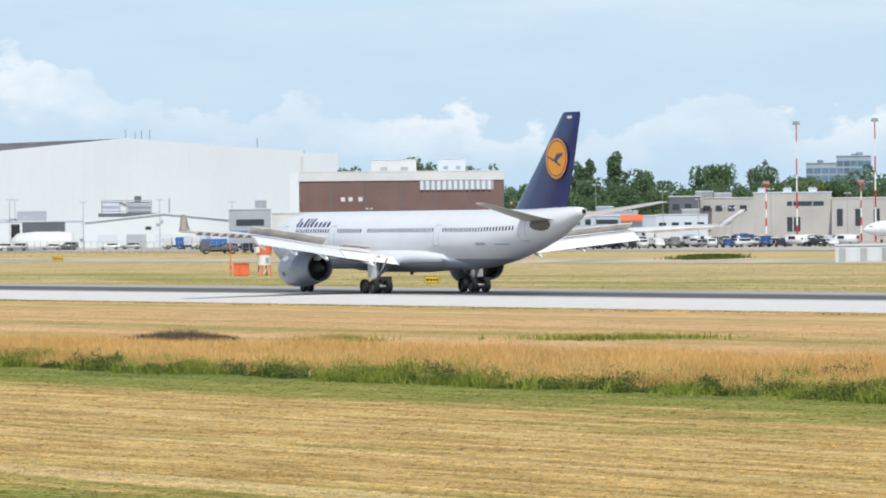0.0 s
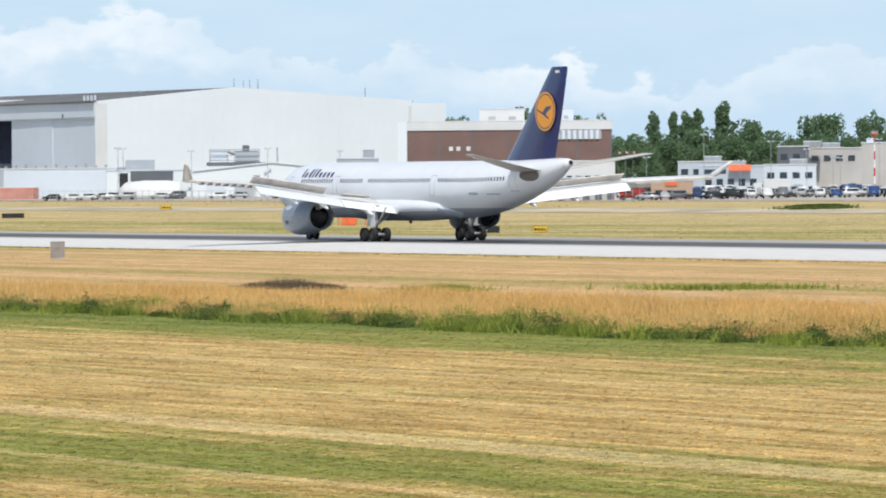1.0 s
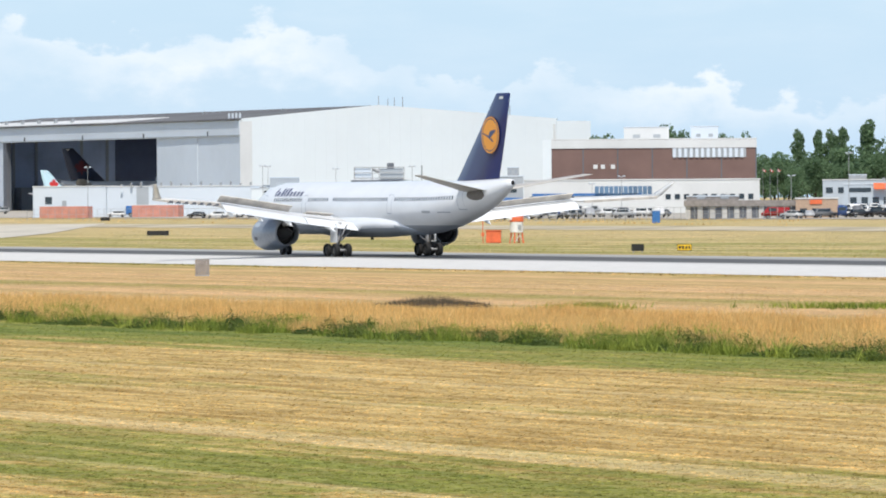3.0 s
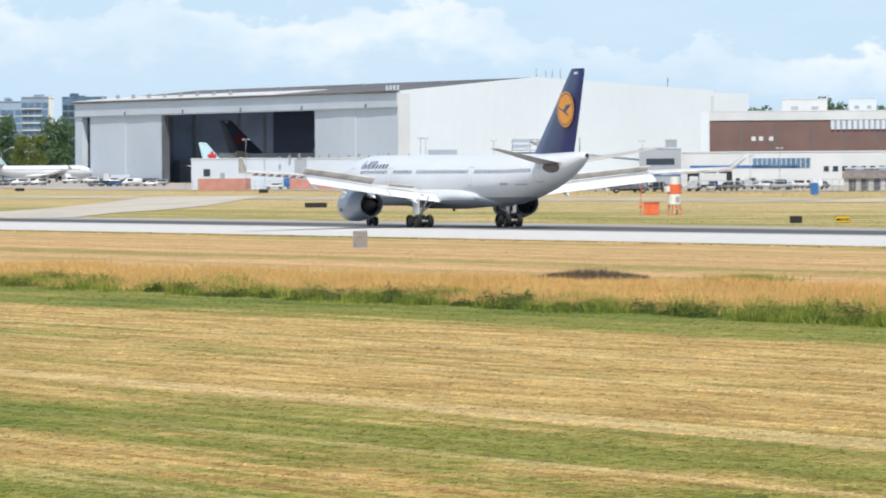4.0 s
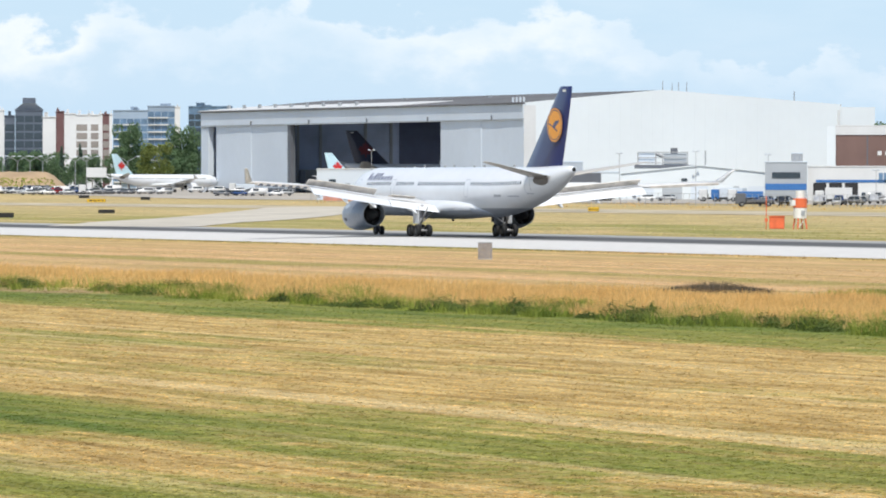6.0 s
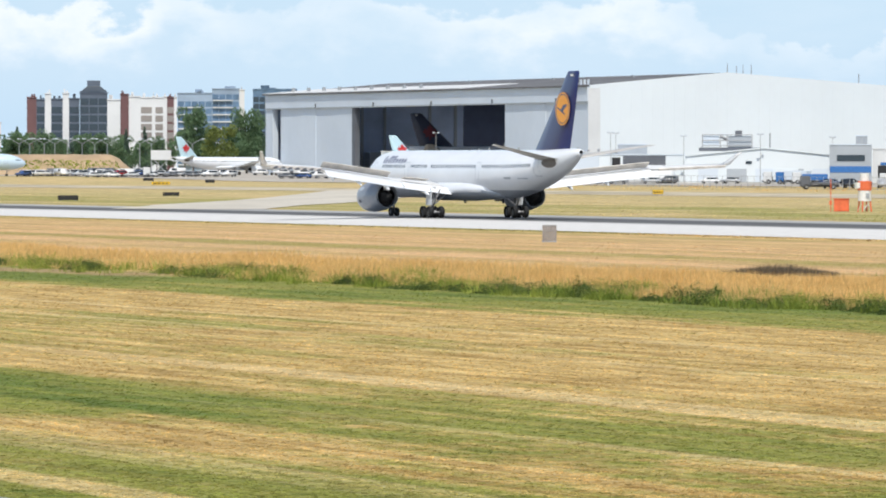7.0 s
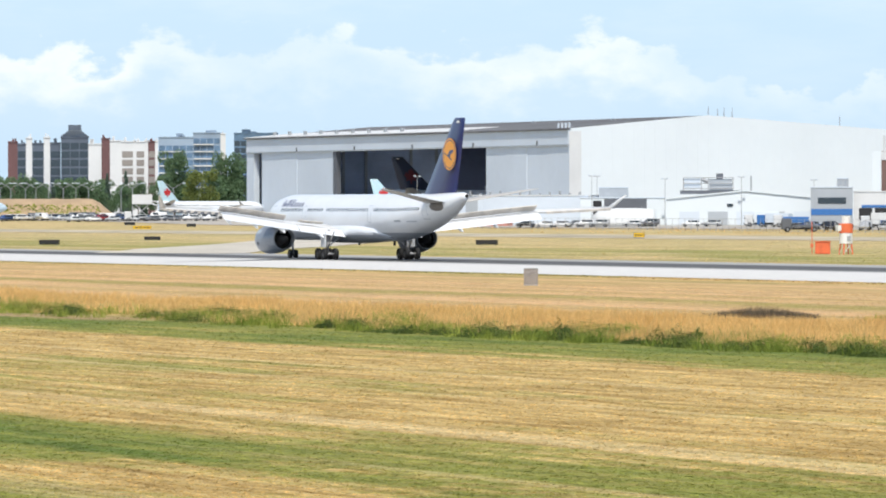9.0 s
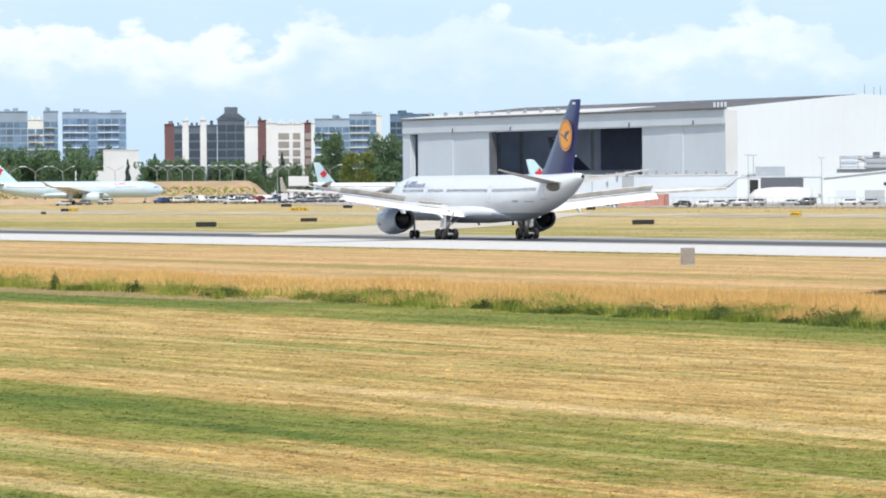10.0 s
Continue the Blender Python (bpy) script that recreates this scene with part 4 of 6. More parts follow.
def cooling_frame(az0, az1, d, z0):
    """Two cooling units in an open steel frame on a dark plinth, with a stack beside them."""
    (x0, y0), (x1, y1) = survey(az0, d), survey(az1, d)
    w = math.hypot(x1 - x0, y1 - y0)
    ob = thing("cooling_plant", "grey cooling units in an open steel frame on the roof", "roof unit", Matrix.Translation((x0, y0, z0)) @ Matrix.Rotation(math.atan2(y1 - y0, x1 - x0), 4, 'Z'))
    part("plinth", bx(-0.8, -0.3, -0.3, w + 1.6, 4.4, 0.55), CLAD_DARK, ob, "dark plinth")
    part("cooling_unit", bx(0.15, 0.4, 1.0, w * 0.34, 3.6, 3.3), CLAD_GREY, ob, "pale cooling unit")
    part("cooling_unit", bx(w * 0.52, 0.4, 0.55, w * 0.98, 3.6, 3.2), CLAD_MID, ob, "grey cooling unit")
    part("fan_housing", bx(w * 0.66, 0.8, 3.2, w * 0.80, 2.6, 4.5), CLAD_DARK, ob, "dark fan housing")
    for u in (0.0, 0.36, 0.5, 1.0):
        for v in (0.1, 3.9):
            part("frame_post", rods([((w * u, v, 0.5), (w * u, v, 3.6))], 0.13, n=6), STRUT, ob)
    for z in (1.0, 2.2, 3.5):
        part("frame_rail", rods([((0, 0.1, z), (w, 0.1, z))], 0.1, n=6), STRUT, ob)
    part("duct", rods([((w * 0.36, 2, 3.2), (w * 0.52, 2, 2.4))], 0.4, n=10), GALV, ob)
    part("chimney", rods([((w + 4.2, 1, -0.3), (w + 4.2, 1, 3.9))], 0.16, n=8), GALV, ob)


cooling_frame(-3.173, -2.70, 1398, 9.6)
b, L, H = block("terminal_annex", "long white two-storey annex with blue strip windows", "annex", -1.55, 0.70, 1372, 1372, 9.9, 20, CONC_WHITE, CONC_WHITE)
panel(b, "blue_band", 1.8, 6.1, L * 0.50, 6.7, BLUE, 0.1, "blue stripe")
for i in range(3):
    panel(b, "garage_opening", 1.2 + i * 3.6, 3.2, 4.2 + i * 3.6, 6.0, DARK, 0.06, "dark garage opening")
for i in range(12):
    panel(b, "window", L * 0.30 + i * 1.10, 6.0, L * 0.30 + i * 1.10 + 0.95, 8.3, BLUE_GLASS, 0.1, "blue window")
for i in range(10):
    panel(b, "window", L * 0.60 + i * 2.1, 5.2, L * 0.60 + i * 2.1 + 1.2, 6.4, GLASS, 0.1)

# low white sheds in front of the hangar doors
b, L, H = block("shed", "low white shed beside the hangar doors", "shed", -6.244, -5.545, 1432, 1425, 9.3, 9, CLAD_GREY, CONC_WHITE)
panel(b, "window", 3.2, 5.0, 4.9, 6.7, GLASS)
panel(b, "door", 7.5, 3.6, 8.6, 5.8, CLAD_MID)
b, L, H = block("shed", "long low white shed with a grey middle bay", "shed", -5.54, -4.062, 1424, 1412, 9.2, 9, CLAD_GREY, CONC_WHITE)
panel(b, "grey_bay", 0.5, 3.2, 11.5, 8.8, CLAD_GREY, 0.1, "pale grey bay")
panel(b, "grey_bay", 7.5, 3.2, 10.5, 8.8, CLAD_MID, 0.2, "grey bay")
for i in range(14):
    (x, y) = survey(-5.4 + i * 0.095, 1421)
    v = thing("roof_vent", "small galvanised roof vent", "roof vent", Matrix.Translation((x, y, 9.15)), "vents on the shed")
    part("stack", rods([((0, 0, 0), (0, 0, 0.5 + 0.5 * (i % 3) / 2))], 0.3), GALV, v)


def container(az0, az1, d0, d1, label):
    (x0, y0), (x1, y1) = survey(az0, d0), survey(az1, d1)
    w = math.hypot(x1 - x0, y1 - y0)
    ob = thing("shipping_container", label, "container", Matrix.Translation((x0, y0, ground_z((x0 + x1) / 2, (y0 + y1) / 2) + 0.05)) @ Matrix.Rotation(math.atan2(y1 - y0, x1 - x0), 4, 'Z'), "containers by the hangar")
    part("box", bx(0, 0, 0, w, 2.4, 2.75), SALMON, ob)
    bm = bmesh.new()
    for i in range(int(w / 0.6)):
        box(bm, i * 0.6 + 0.1, -0.05, 0.25, i * 0.6 + 0.4, 0.02, 2.55)
    part("corrugation", bm, SALMON, ob)
    for x in (0, w - 0.15):
        part("corner_post", bx(x, -0.08, 0, x + 0.15, 0.1, 2.78), SALMON, ob)


container(-6.180, -5.722, 1402, 1396, "faded red shipping container on the apron edge")
container(-5.302, -4.855, 1392, 1386, "salmon-red shipping container on the apron edge")

# gate house with brown roof, and the buildings behind the car park
b, L, H = block("gate_house", "low grey-brown gate house with a dark roof band", "gate house", -0.01, 1.042, 1118, 1118, 5.0, 10, CONC_BROWN, CLAD_DARK)
panel(b, "roof_band", -0.3, 4.1, L + 0.3, 5.2, BOARD, 0.6, "dark brown roof band")
for i in range(9):
    panel(b, "pier", i * L / 9, 1.6, i * L / 9 + 0.9, 4.1, CONC, 0.15)
    panel(b, "opening", i * L / 9 + 1.0, 1.8, (i + 1) * L / 9 - 0.1, 3.9, CLAD_DARK, 0.06)
rooftop_box("brown roof screen on the gate house", 0.0, 0.5, 1122, 5.0, 6.1, 4, BOARD)
b, L, H = block("rental_office", "small tan office with an orange sign", "office", 1.042, 1.446, 1108, 1108, 5.6, 8, mat("tan render", (0.46, 0.33, 0.24), 0.8, vary=0.08), CONC_WHITE)
panel(b, "sign_panel", L * 0.33, 4.4, L * 0.62, 5.2, ORANGE, 0.2, "orange sign as plain panel")
for i in range(3):
    panel(b, "window", L * (0.1 + 0.28 * i), 2.2, L * (0.1 + 0.28 * i) + 1.3, 3.6, GLASS, 0.1)
b, L, H = block("warehouse", "white flat-roofed warehouse with an orange awning", "warehouse", 1.50, 2.12, 1400, 1400, 8.6, 16, CLAD_BLUE, CLAD_GREY)
panel(b, "strip_window", L * 0.08, 6.6, L * 0.42, 7.6, GLASS, 0.1)
bm = bmesh.new()
loft(bm, [[(x, 0.0, 8.7 - b["base"]), (x, -1.8, 7.4 - b["base"]), (x, -1.8, 7.2 - b["base"]), (x, 0.0, 8.5 - b["base"])] for x in (L * 0.46, L * 0.80)])
part("awning", bm, ORANGE, b, "orange fabric awning")
for i in range(5):
    panel(b, "window", L * 0.1 + i * 2.6, 3.2, L * 0.1 + i * 2.6 + 1.5, 5.4, GLASS, 0.1)
for az0, az1, d, top, m, lab in ((2.12, 2.62, 1420, 8.8, CLAD_GREY, "low white freight shed behind parked cars"), (2.43, 3.06, 1482, 12.9, CONC, "pale concrete building with a white roof band"), (1.30, 1.95, 1480, 9.8, CLAD_BLUE, "grey shed with a pitched metal roof"), (2.25, 2.55, 1470, 13.3, CLAD_DARK, "dark cubic plant building")):
    b, L, H = block("freight_building", lab, "freight building", az0, az1, d, d, top, 18, m, CONC_WHITE)
    for i in range(int(L / 3)):
        panel(b, "window", 0.8 + i * 3, top - 3.4, 2.5 + i * 3, top - 2.0, GLASS, 0.1)
    rooftop_box("grey ventilation unit on a freight building", az0 + 0.25, az0 + 0.42, d + 6, top - 0.05, top + 1.2, 3, GALV)
b, L, H = block("cargo_terminal", "pale grey concrete cargo terminal with dark slot windows", "terminal", 3.054, 3.799, 1420, 1420, 13.8, 20, CONC, CLAD_GREY)
panel(b, "slot_window", L * 0.43, 10.5, L * 0.90, 11.5, GLASS, 0.1, "long dark slot window")
panel(b, "doorway", L * 0.43, 4.4, L * 0.60, 7.8, GLASS, 0.1, "dark tall doorway")
for i in range(4):
    panel(b, "wall_rib", i * L / 4, 2.5, i * L / 4 + 0.25, 13.4, CONC, 0.2)
for i in range(3):
    rooftop_box("pale roof fan on the cargo terminal", 3.10 + i * 0.24, 3.18 + i * 0.24, 1424, 13.75, 14.7, 2, CLAD_GREY)
b, L, H = block("cargo_annex", "pale concrete annex with narrow dark windows", "terminal", 3.80, 4.75, 1404, 1404, 12.3, 18, CONC, CONC_WHITE)
for i in range(6):
    panel(b, "window", 1.2 + i * 4.3, 5.6, 2.6 + i * 4.3, 9.6, GLASS, 0.1, "narrow dark window")
b, L, H = block("field_shelter", "small white equipment shelter on the airfield grass", "shelter", 3.831, 4.36, 868, 868, 3.3, 4, CONC_WHITE, CLAD_GREY, 0.3)
for i in range(5):
    panel(b, "door", 0.5 + i * 1.55, 0.5, 1.5 + i * 1.55, 2.7, CLAD_GREY if i % 2 else CLAD_MID, 0.06)


# ---- towers of the town ----
def tower(label, bays, d, depth, floor=3.1, bay_width=3.0, slabs=None):
    """bays: az0, az1, top, base material, glass material or None. One building of several bays, with windows floor by floor."""
    (x0, y0), (x1, y1) = survey(bays[0][0], d), survey(bays[-1][1], d)
    base = 0.0
    ob = thing("tower_block", label, "tower block", Matrix.Translation((x0, y0, base)) @ Matrix.Rotation(math.atan2(y1 - y0, x1 - x0), 4, 'Z'))
    a0 = bays[0][0]
    for az0, az1, top, wall, glass in bays:
        xa, xb = d * radians(az0 - a0), d * radians(az1 - a0)
        body = part("bay", bx(xa, 0, 0, xb, depth, top), wall, ob)
        part("cornice", bx(xa - 0.1, -0.3, top, xb + 0.1, depth, top + 0.4), wall, ob)
        if glass:
            cols = max(1, round((xb - xa) / bay_width))
            z = 6.0
            while z + floor < top - 0.5:
                for c in range(cols):
                    u0, u1 = xa + (xb - xa) * (c + 0.05) / cols, xa + (xb - xa) * (c + 0.95) / cols
                    part("window", bx(u0, -0.12, z, u1, 0.2, z + floor * 0.74), glass, body)
                if slabs:
                    part("balcony", bx(xa + 0.3, -1.3, z - 0.55, xb - (xb - xa) * 0.25, 0.1, z - 0.1), slabs, body, "pale balcony band")
                z += floor
        rnd = random.Random(int(top * 10 + xa))
        for _ in range(2):
            u = rnd.uniform(0.1, 0.7)
            part("roof_plant", bx(xa + (xb - xa) * u, 3, top + 0.3, xa + (xb - xa) * (u + 0.2), 8, top + rnd.uniform(0.9, 2.0)), wall, body)
    return ob


tower("dark glazed hotel with white piers and red-brown corners", [
    (-9.626, -9.535, 30.2, RED_BROWN, None), (-9.535, -9.455, 29.4, TOWER_DARK, GLASS), (-9.455, -9.395, 31.6, CONC_WHITE, None), (-9.395, -9.285, 29.6, TOWER_DARK, GLASS),
    (-9.285, -9.225, 31.8, CONC_WHITE, None), (-9.225, -9.125, 29.8, TOWER_DARK, GLASS)], 2200, 18)
t = tower("dark hotel core under a stepped roof", [(-9.12, -8.86, 31.8, TOWER_DARK, GLASS), (-8.86, -8.735, 29.4, CONC_WHITE, None)], 2198, 20)
bm = bmesh.new()
loft(bm, [[(x, y, z) for x, y in ((5 - k, 3 + 0.6 * k - 3.0, ), (5 + k, 0.6 * k), (5 + k, 14), (5 - k, 14))] for k, z in ((5.4, 32.2), (2.2, 34.6))])
part("hipped_roof", bm, CLAD_MID, t, "grey hipped roof")
part("drum", bx(2.6, 2, 34.4, 7.4, 9, 36.6), TOWER_DARK, t, "dark roof drum")
tower("white apartment tower with red-brown piers", [
    (-8.735, -8.655, 31.4, RED_BROWN, None), (-8.655, -8.545, 30.6, CONC_WHITE, None), (-8.545, -8.43, 30.2, CONC_WHITE, CONC_BROWN), (-8.43, -8.405, 30.6, CONC_WHITE, None), (-8.405, -8.325, 30.2, CONC_WHITE, CONC_BROWN),
    (-8.325, -8.29, 30.6, CONC_WHITE, None), (-8.29, -8.225, 30.4, RED_BROWN, CONC_BROWN), (-8.225, -8.195, 30.4, CONC_WHITE, None)], 2200, 18)
tower("blue-glazed apartment tower with white balcony bands", [(-8.19, -7.86, 36.5, TOWER_BLUE, BLUE_GLASS), (-7.86, -7.60, 38.4, TOWER_BLUE, BLUE_GLASS), (-7.60, -7.55, 38.0, CONC_WHITE, None)], 2600, 22, slabs=CONC_WHITE)
tower("slender blue glass tower behind the hangar", [(-7.47, -7.05, 39.5, BLUE_GLASS, GLASS)], 2700, 20)
tower("blue glass apartment tower with a white edge", [(-11.50, -11.20, 41.0, TOWER_BLUE, BLUE_GLASS), (-11.20, -10.93, 40.6, TOWER_BLUE, BLUE_GLASS)], 2600, 20)
tower("slim white and blue apartment tower", [(-10.93, -10.78, 37.0, CONC_WHITE, BLUE_GLASS), (-10.78, -10.64, 40.6, TOWER_BLUE, BLUE_GLASS)], 2600, 20, slabs=CONC)
tower("blue-grey glass office tower with white crown", [(-10.60, -10.27, 38.8, TOWER_BLUE, BLUE_GLASS), (-10.27, -9.99, 38.4, TOWER_BLUE, BLUE_GLASS)], 2500, 22, slabs=CLAD_GREY)
tower("far pale blue apartment block above the trees", [(3.56, 3.85, 32.0, TOWER_BLUE, BLUE_GLASS), (3.85, 4.18, 35.0, TOWER_BLUE, BLUE_GLASS)], 2600, 20)
b, L, H = block("store_hall", "plain white hall below the towers", "hall", -10.21, -9.872, 1905, 1905, 19.3, 14, CONC_WHITE, CONC_WHITE)
panel(b, "lower_hall", -9.0, 5, 0, 12.5, CONC_WHITE, 0.1, "lower white wing", depth=8)


# ---- trees ----
def crown_bm(kind, seed, count):
    rnd = random.Random(seed)
    bm = bmesh.new()
    lobes = []
    if kind == "poplar":
        for i in range(16):
            z = 0.12 + 0.86 * i / 15
            w = 0.15 * math.sin(math.pi * min(1, 0.10 + z * 0.86)) ** 0.55 + 0.03
            lobes.append((rnd.uniform(-0.07, 0.07), rnd.uniform(-0.07, 0.07), z, w * rnd.uniform(0.65, 1.15), 0.08))
    elif kind == "conifer":
        for i in range(14):
            z = 0.12 + 0.86 * i / 13
            w = 0.20 * (1.03 - z) + 0.012
            lobes.append((rnd.uniform(-0.03, 0.03), rnd.uniform(-0.03, 0.03), z, w, 0.06))
    else:
        for i in range(22):
            a, r = rnd.uniform(0, 6.28), 0.33 * math.sqrt(rnd.random())
            z = rnd.uniform(0.30, 0.86)
            r *= 1.15 - abs(z - 0.55)
            lobes.append((r * math.cos(a), r * math.sin(a), z, rnd.uniform(0.10, 0.19), rnd.uniform(0.08, 0.14)))
    for _ in range(count):
        cx, cy, cz, rw, rh = rnd.choice(lobes)
        v = Vector((rnd.gauss(0, 1), rnd.gauss(0, 1), rnd.gauss(0, 1))).normalized() * rnd.uniform(0.7, 1.08)
        p = Vector((cx + v.x * rw, cy + v.y * rw, cz + v.z * rh))
        s = rnd.uniform(0.010, 0.024)
        q = Euler((rnd.uniform(-1.2, 1.2), rnd.uniform(-1.2, 1.2), rnd.uniform(0, 6.28))).to_matrix()
        vs = [bm.verts.new(p + q @ Vector((s * a, s * b, s * c))) for a, b, c in ((-1, -0.6, 0), (0.2, -1, 0.35), (1, 0.1, 0), (0.1, 1, 0.3), (-0.9, 0.5, -0.2))]
        bm.faces.new(vs)
    return bm


def trunk_bm(seed, kind):
    rnd = random.Random(seed)
    bm = bmesh.new()
    rod(bm, (0, 0, -0.02), (0, 0, 0.55 if kind == "round" else 0.85), 0.028, 0.008, 7)
    for i in range(5):
        a, z = rnd.uniform(0, 6.28), rnd.uniform(0.2, 0.5)
        r = 0.24 if kind == "round" else 0.1
        rod(bm, (0, 0, z), (r * math.cos(a), r * math.sin(a), z + 0.2), 0.014, 0.005, 5)
    return bm


TREES = {}
for kind, n, leaves in (("round", 4, LEAF), ("poplar", 2, LEAF), ("conifer", 2, LEAF_DARK), ("yellow", 1, LEAF_YEL)):
    for i in range(n):
        shape = "round" if kind == "yellow" else kind
        TREES.setdefault(kind, []).append((mesh_of("crown", crown_bm(shape, len(TREES) * 10 + i, 3000), leaves), mesh_of("trunk", trunk_bm(i, shape), BARK)))
LABEL = {"round": "broad green leafy tree behind the buildings", "poplar": "tall slender green poplar tree", "conifer": "dark green pointed conifer tree", "yellow": "pale yellow-green leafy tree"}
tree_rnd = random.Random(5)


def tree(kind, az, d, top, wide=1.0, label="", group="trees behind the airport"):
    x, y = survey(az, d)
    z = ground_z(x, y) - 0.2
    h = top - z
    crown, trunk = tree_rnd.choice(TREES[kind])
    ob = thing("tree", label or LABEL[kind], "tree", Matrix.Translation((x, y, z)) @ Matrix.Rotation(tree_rnd.uniform(0, 6.28), 4, 'Z') @ Matrix.Diagonal((h * wide, h * wide, h, 1)), group)
    for nm, me in (("crown", crown), ("trunk", trunk)):
        k = new(nm, me)
        k.parent = ob


# woods to the far side of the car park
for i in range(84):
    az = 0.55 + i * 0.0475 + tree_rnd.uniform(-0.02, 0.02)
    tree("round", az, tree_rnd.uniform(1690, 1860), tree_rnd.uniform(14.0, 20.5), tree_rnd.uniform(0.65, 1.0))
for az, top, wide, kind in ((1.06, 24.2, 0.62, "poplar"), (1.27, 24.0, 0.55, "poplar"), (1.38, 24.2, 0.58, "poplar"), (1.48, 24.8, 0.6, "poplar"), (1.72, 26.8, 0.8, "poplar"), (2.60, 26.6, 0.5, "round"), (2.74, 26.8, 0.5, "round"), (2.67, 24.5, 0.5, "round"), (3.13, 26.0, 0.48, "round"), (3.24, 26.0, 0.45, "round"),
                            (3.50, 22.5, 0.8, "round"), (4.12, 24.5, 0.7, "round"), (2.05, 23.5, 0.7, "round")):
    tree(kind, az, 1800, top, wide)
for az, top in ((3.40, 19.5), (3.62, 20.0), (3.80, 21.0), (4.3, 21.5), (4.45, 22)):
    tree("yellow" if az == 3.62 else "round", az, 1720, top, 0.9)
# tree tops over the brick block
for az, top in ((-0.86, 22.0), (-0.78, 21.6), (-0.70, 21.9), (-0.62, 21.5), (-0.30, 24.4), (-0.22, 24.2), (-0.13, 22.8), (0.38, 22.0), (0.48, 22.4)):
    tree("round", az, 1500, top, 0.55)
# planting before the towers
for i in range(22):
    az = -11.6 + i * 0.068
    tree("round", az + tree_rnd.uniform(-0.02, 0.02), tree_rnd.uniform(2020, 2120), tree_rnd.uniform(17, 24), tree_rnd.uniform(0.6, 0.9))
for i in range(26):
    tree("conifer" if i % 3 == 0 else "round", -9.72 + i * 0.058, tree_rnd.uniform(1960, 2060), tree_rnd.uniform(12.5, 18.5), tree_rnd.uniform(0.5, 0.8))
for az, top, wide, kind in ((-8.12, 19.0, 0.6, "round"), (-8.04, 27.5, 0.5, "round"), (-7.93, 18.5, 0.6, "round"), (-7.62, 20.0, 0.6, "round"), (-7.53, 26.8, 0.52, "round"), (-7.44, 22.5, 0.6, "round"), (-7.77, 20.5, 0.75, "yellow"), (-7.95, 18.0, 0.9, "round"), (-7.62, 18.5, 0.9, "round"),
                            (-10.36, 17.5, 0.7, "round"), (-10.44, 16.5, 0.6, "conifer"), (-9.98, 15.5, 0.6, "conifer"), (-9.78, 17.0, 0.8, "round"), (-9.70, 18.0, 0.8, "round"), (-9.62, 15.0, 0.7, "round")):
    tree(kind, az, (1900 if kind == "yellow" else 1940) if az > -8.3 else 1880, top, wide)


# ---- berm, lamps, masts ----
bm = bmesh.new()
rows = []
for i in range(41):
    az = -11.4 + i * 0.0715
    row = []
    for k in range(9):
        dd = 1735 + k * 6
        x, y = survey(az, dd)
        end = smooth(-8.52 - az, 0.0, 0.32)
        prof = (0, 0.35, 0.75, 1, 1, 1, 0.7, 0.3, 0)[k]
        row.append((x, y, ground_z(x, y) - 0.2 + 6.1 * prof * end + noise.noise((az * 9, k * 0.7, 2)) * 0.35 * prof))
    rows.append(row)
loft(bm, rows, close=False, cap=False)
tagged(part("earth_bank", bm, SAND, shade=True), "sandy earth bank behind the apron", "earth bank", kind="structure")
bm = bmesh.new()
rnd = random.Random(8)
for _ in range(1300):
    az, k = rnd.uniform(-11.3, -8.75), rnd.uniform(0.8, 1.9)
    x, y = survey(az, 1735 + 6 * k)
    end = smooth(-8.52 - az, 0.0, 0.32)
    z = ground_z(x, y) - 0.3 + 6.1 * (0.35 + 0.4 * (k - 1)) * end
    a = rnd.uniform(0, 3.14)
    s = rnd.uniform(0.15, 0.5)
    bm.faces.new([bm.verts.new(q) for q in ((x - s * math.cos(a), y - s * math.sin(a), z), (x + s * math.cos(a), y + s * math.sin(a), z), (x, y, z + rnd.uniform(0.3, 0.8)))])
tagged(part("bank_grass", bm, REED_GREEN), "patchy dry grass on the earth bank", "grass", kind="stuff")


def street_lamp():
    ob = thing("street_lamp", "grey street lamp with two curved arms", "street lamp", Matrix(), "road lamps on the bank")
    part("pole", rods([((0, 0, 0), (0, 0, 9))], 0.16, 0.1), GALV, ob)
    for s in (-1, 1):
        bm = bmesh.new()
        pts = [(s * 3.2 * math.sin(a), 0, 9 + 1.7 * (1 - (a / 1.45 - 1) ** 2) if a < 1.45 else 10.7) for a in np.linspace(0, 1.5, 7)]
        for p, q in zip(pts, pts[1:]):
            rod(bm, p, q, 0.08, n=6)
        arm = part("arm", bm, GALV, ob)
        part("lamp_head", bx(s * 3.2 - 0.5, -0.2, 10.5, s * 3.2 + 0.5, 0.2, 10.75), CLAD_GREY, arm, "pale lamp head")
    return ob


lamp = street_lamp()
spots = [-11.1, -10.86, -10.6, -10.1, -9.70, -9.60, -9.46, -9.36, -9.24, -9.10, -8.98, -8.86, -8.55, -8.44, -8.05]
for i, az in enumerate(spots):
    x, y = survey(az, 1790 + 7 * (i % 3))
    m = Matrix.Translation((x, y, 3.0)) @ Matrix.Rotation(radians(-18), 4, 'Z')
    if i == 0:
        lamp.matrix_basis = m
    else:
        copy_thing(lamp, m)


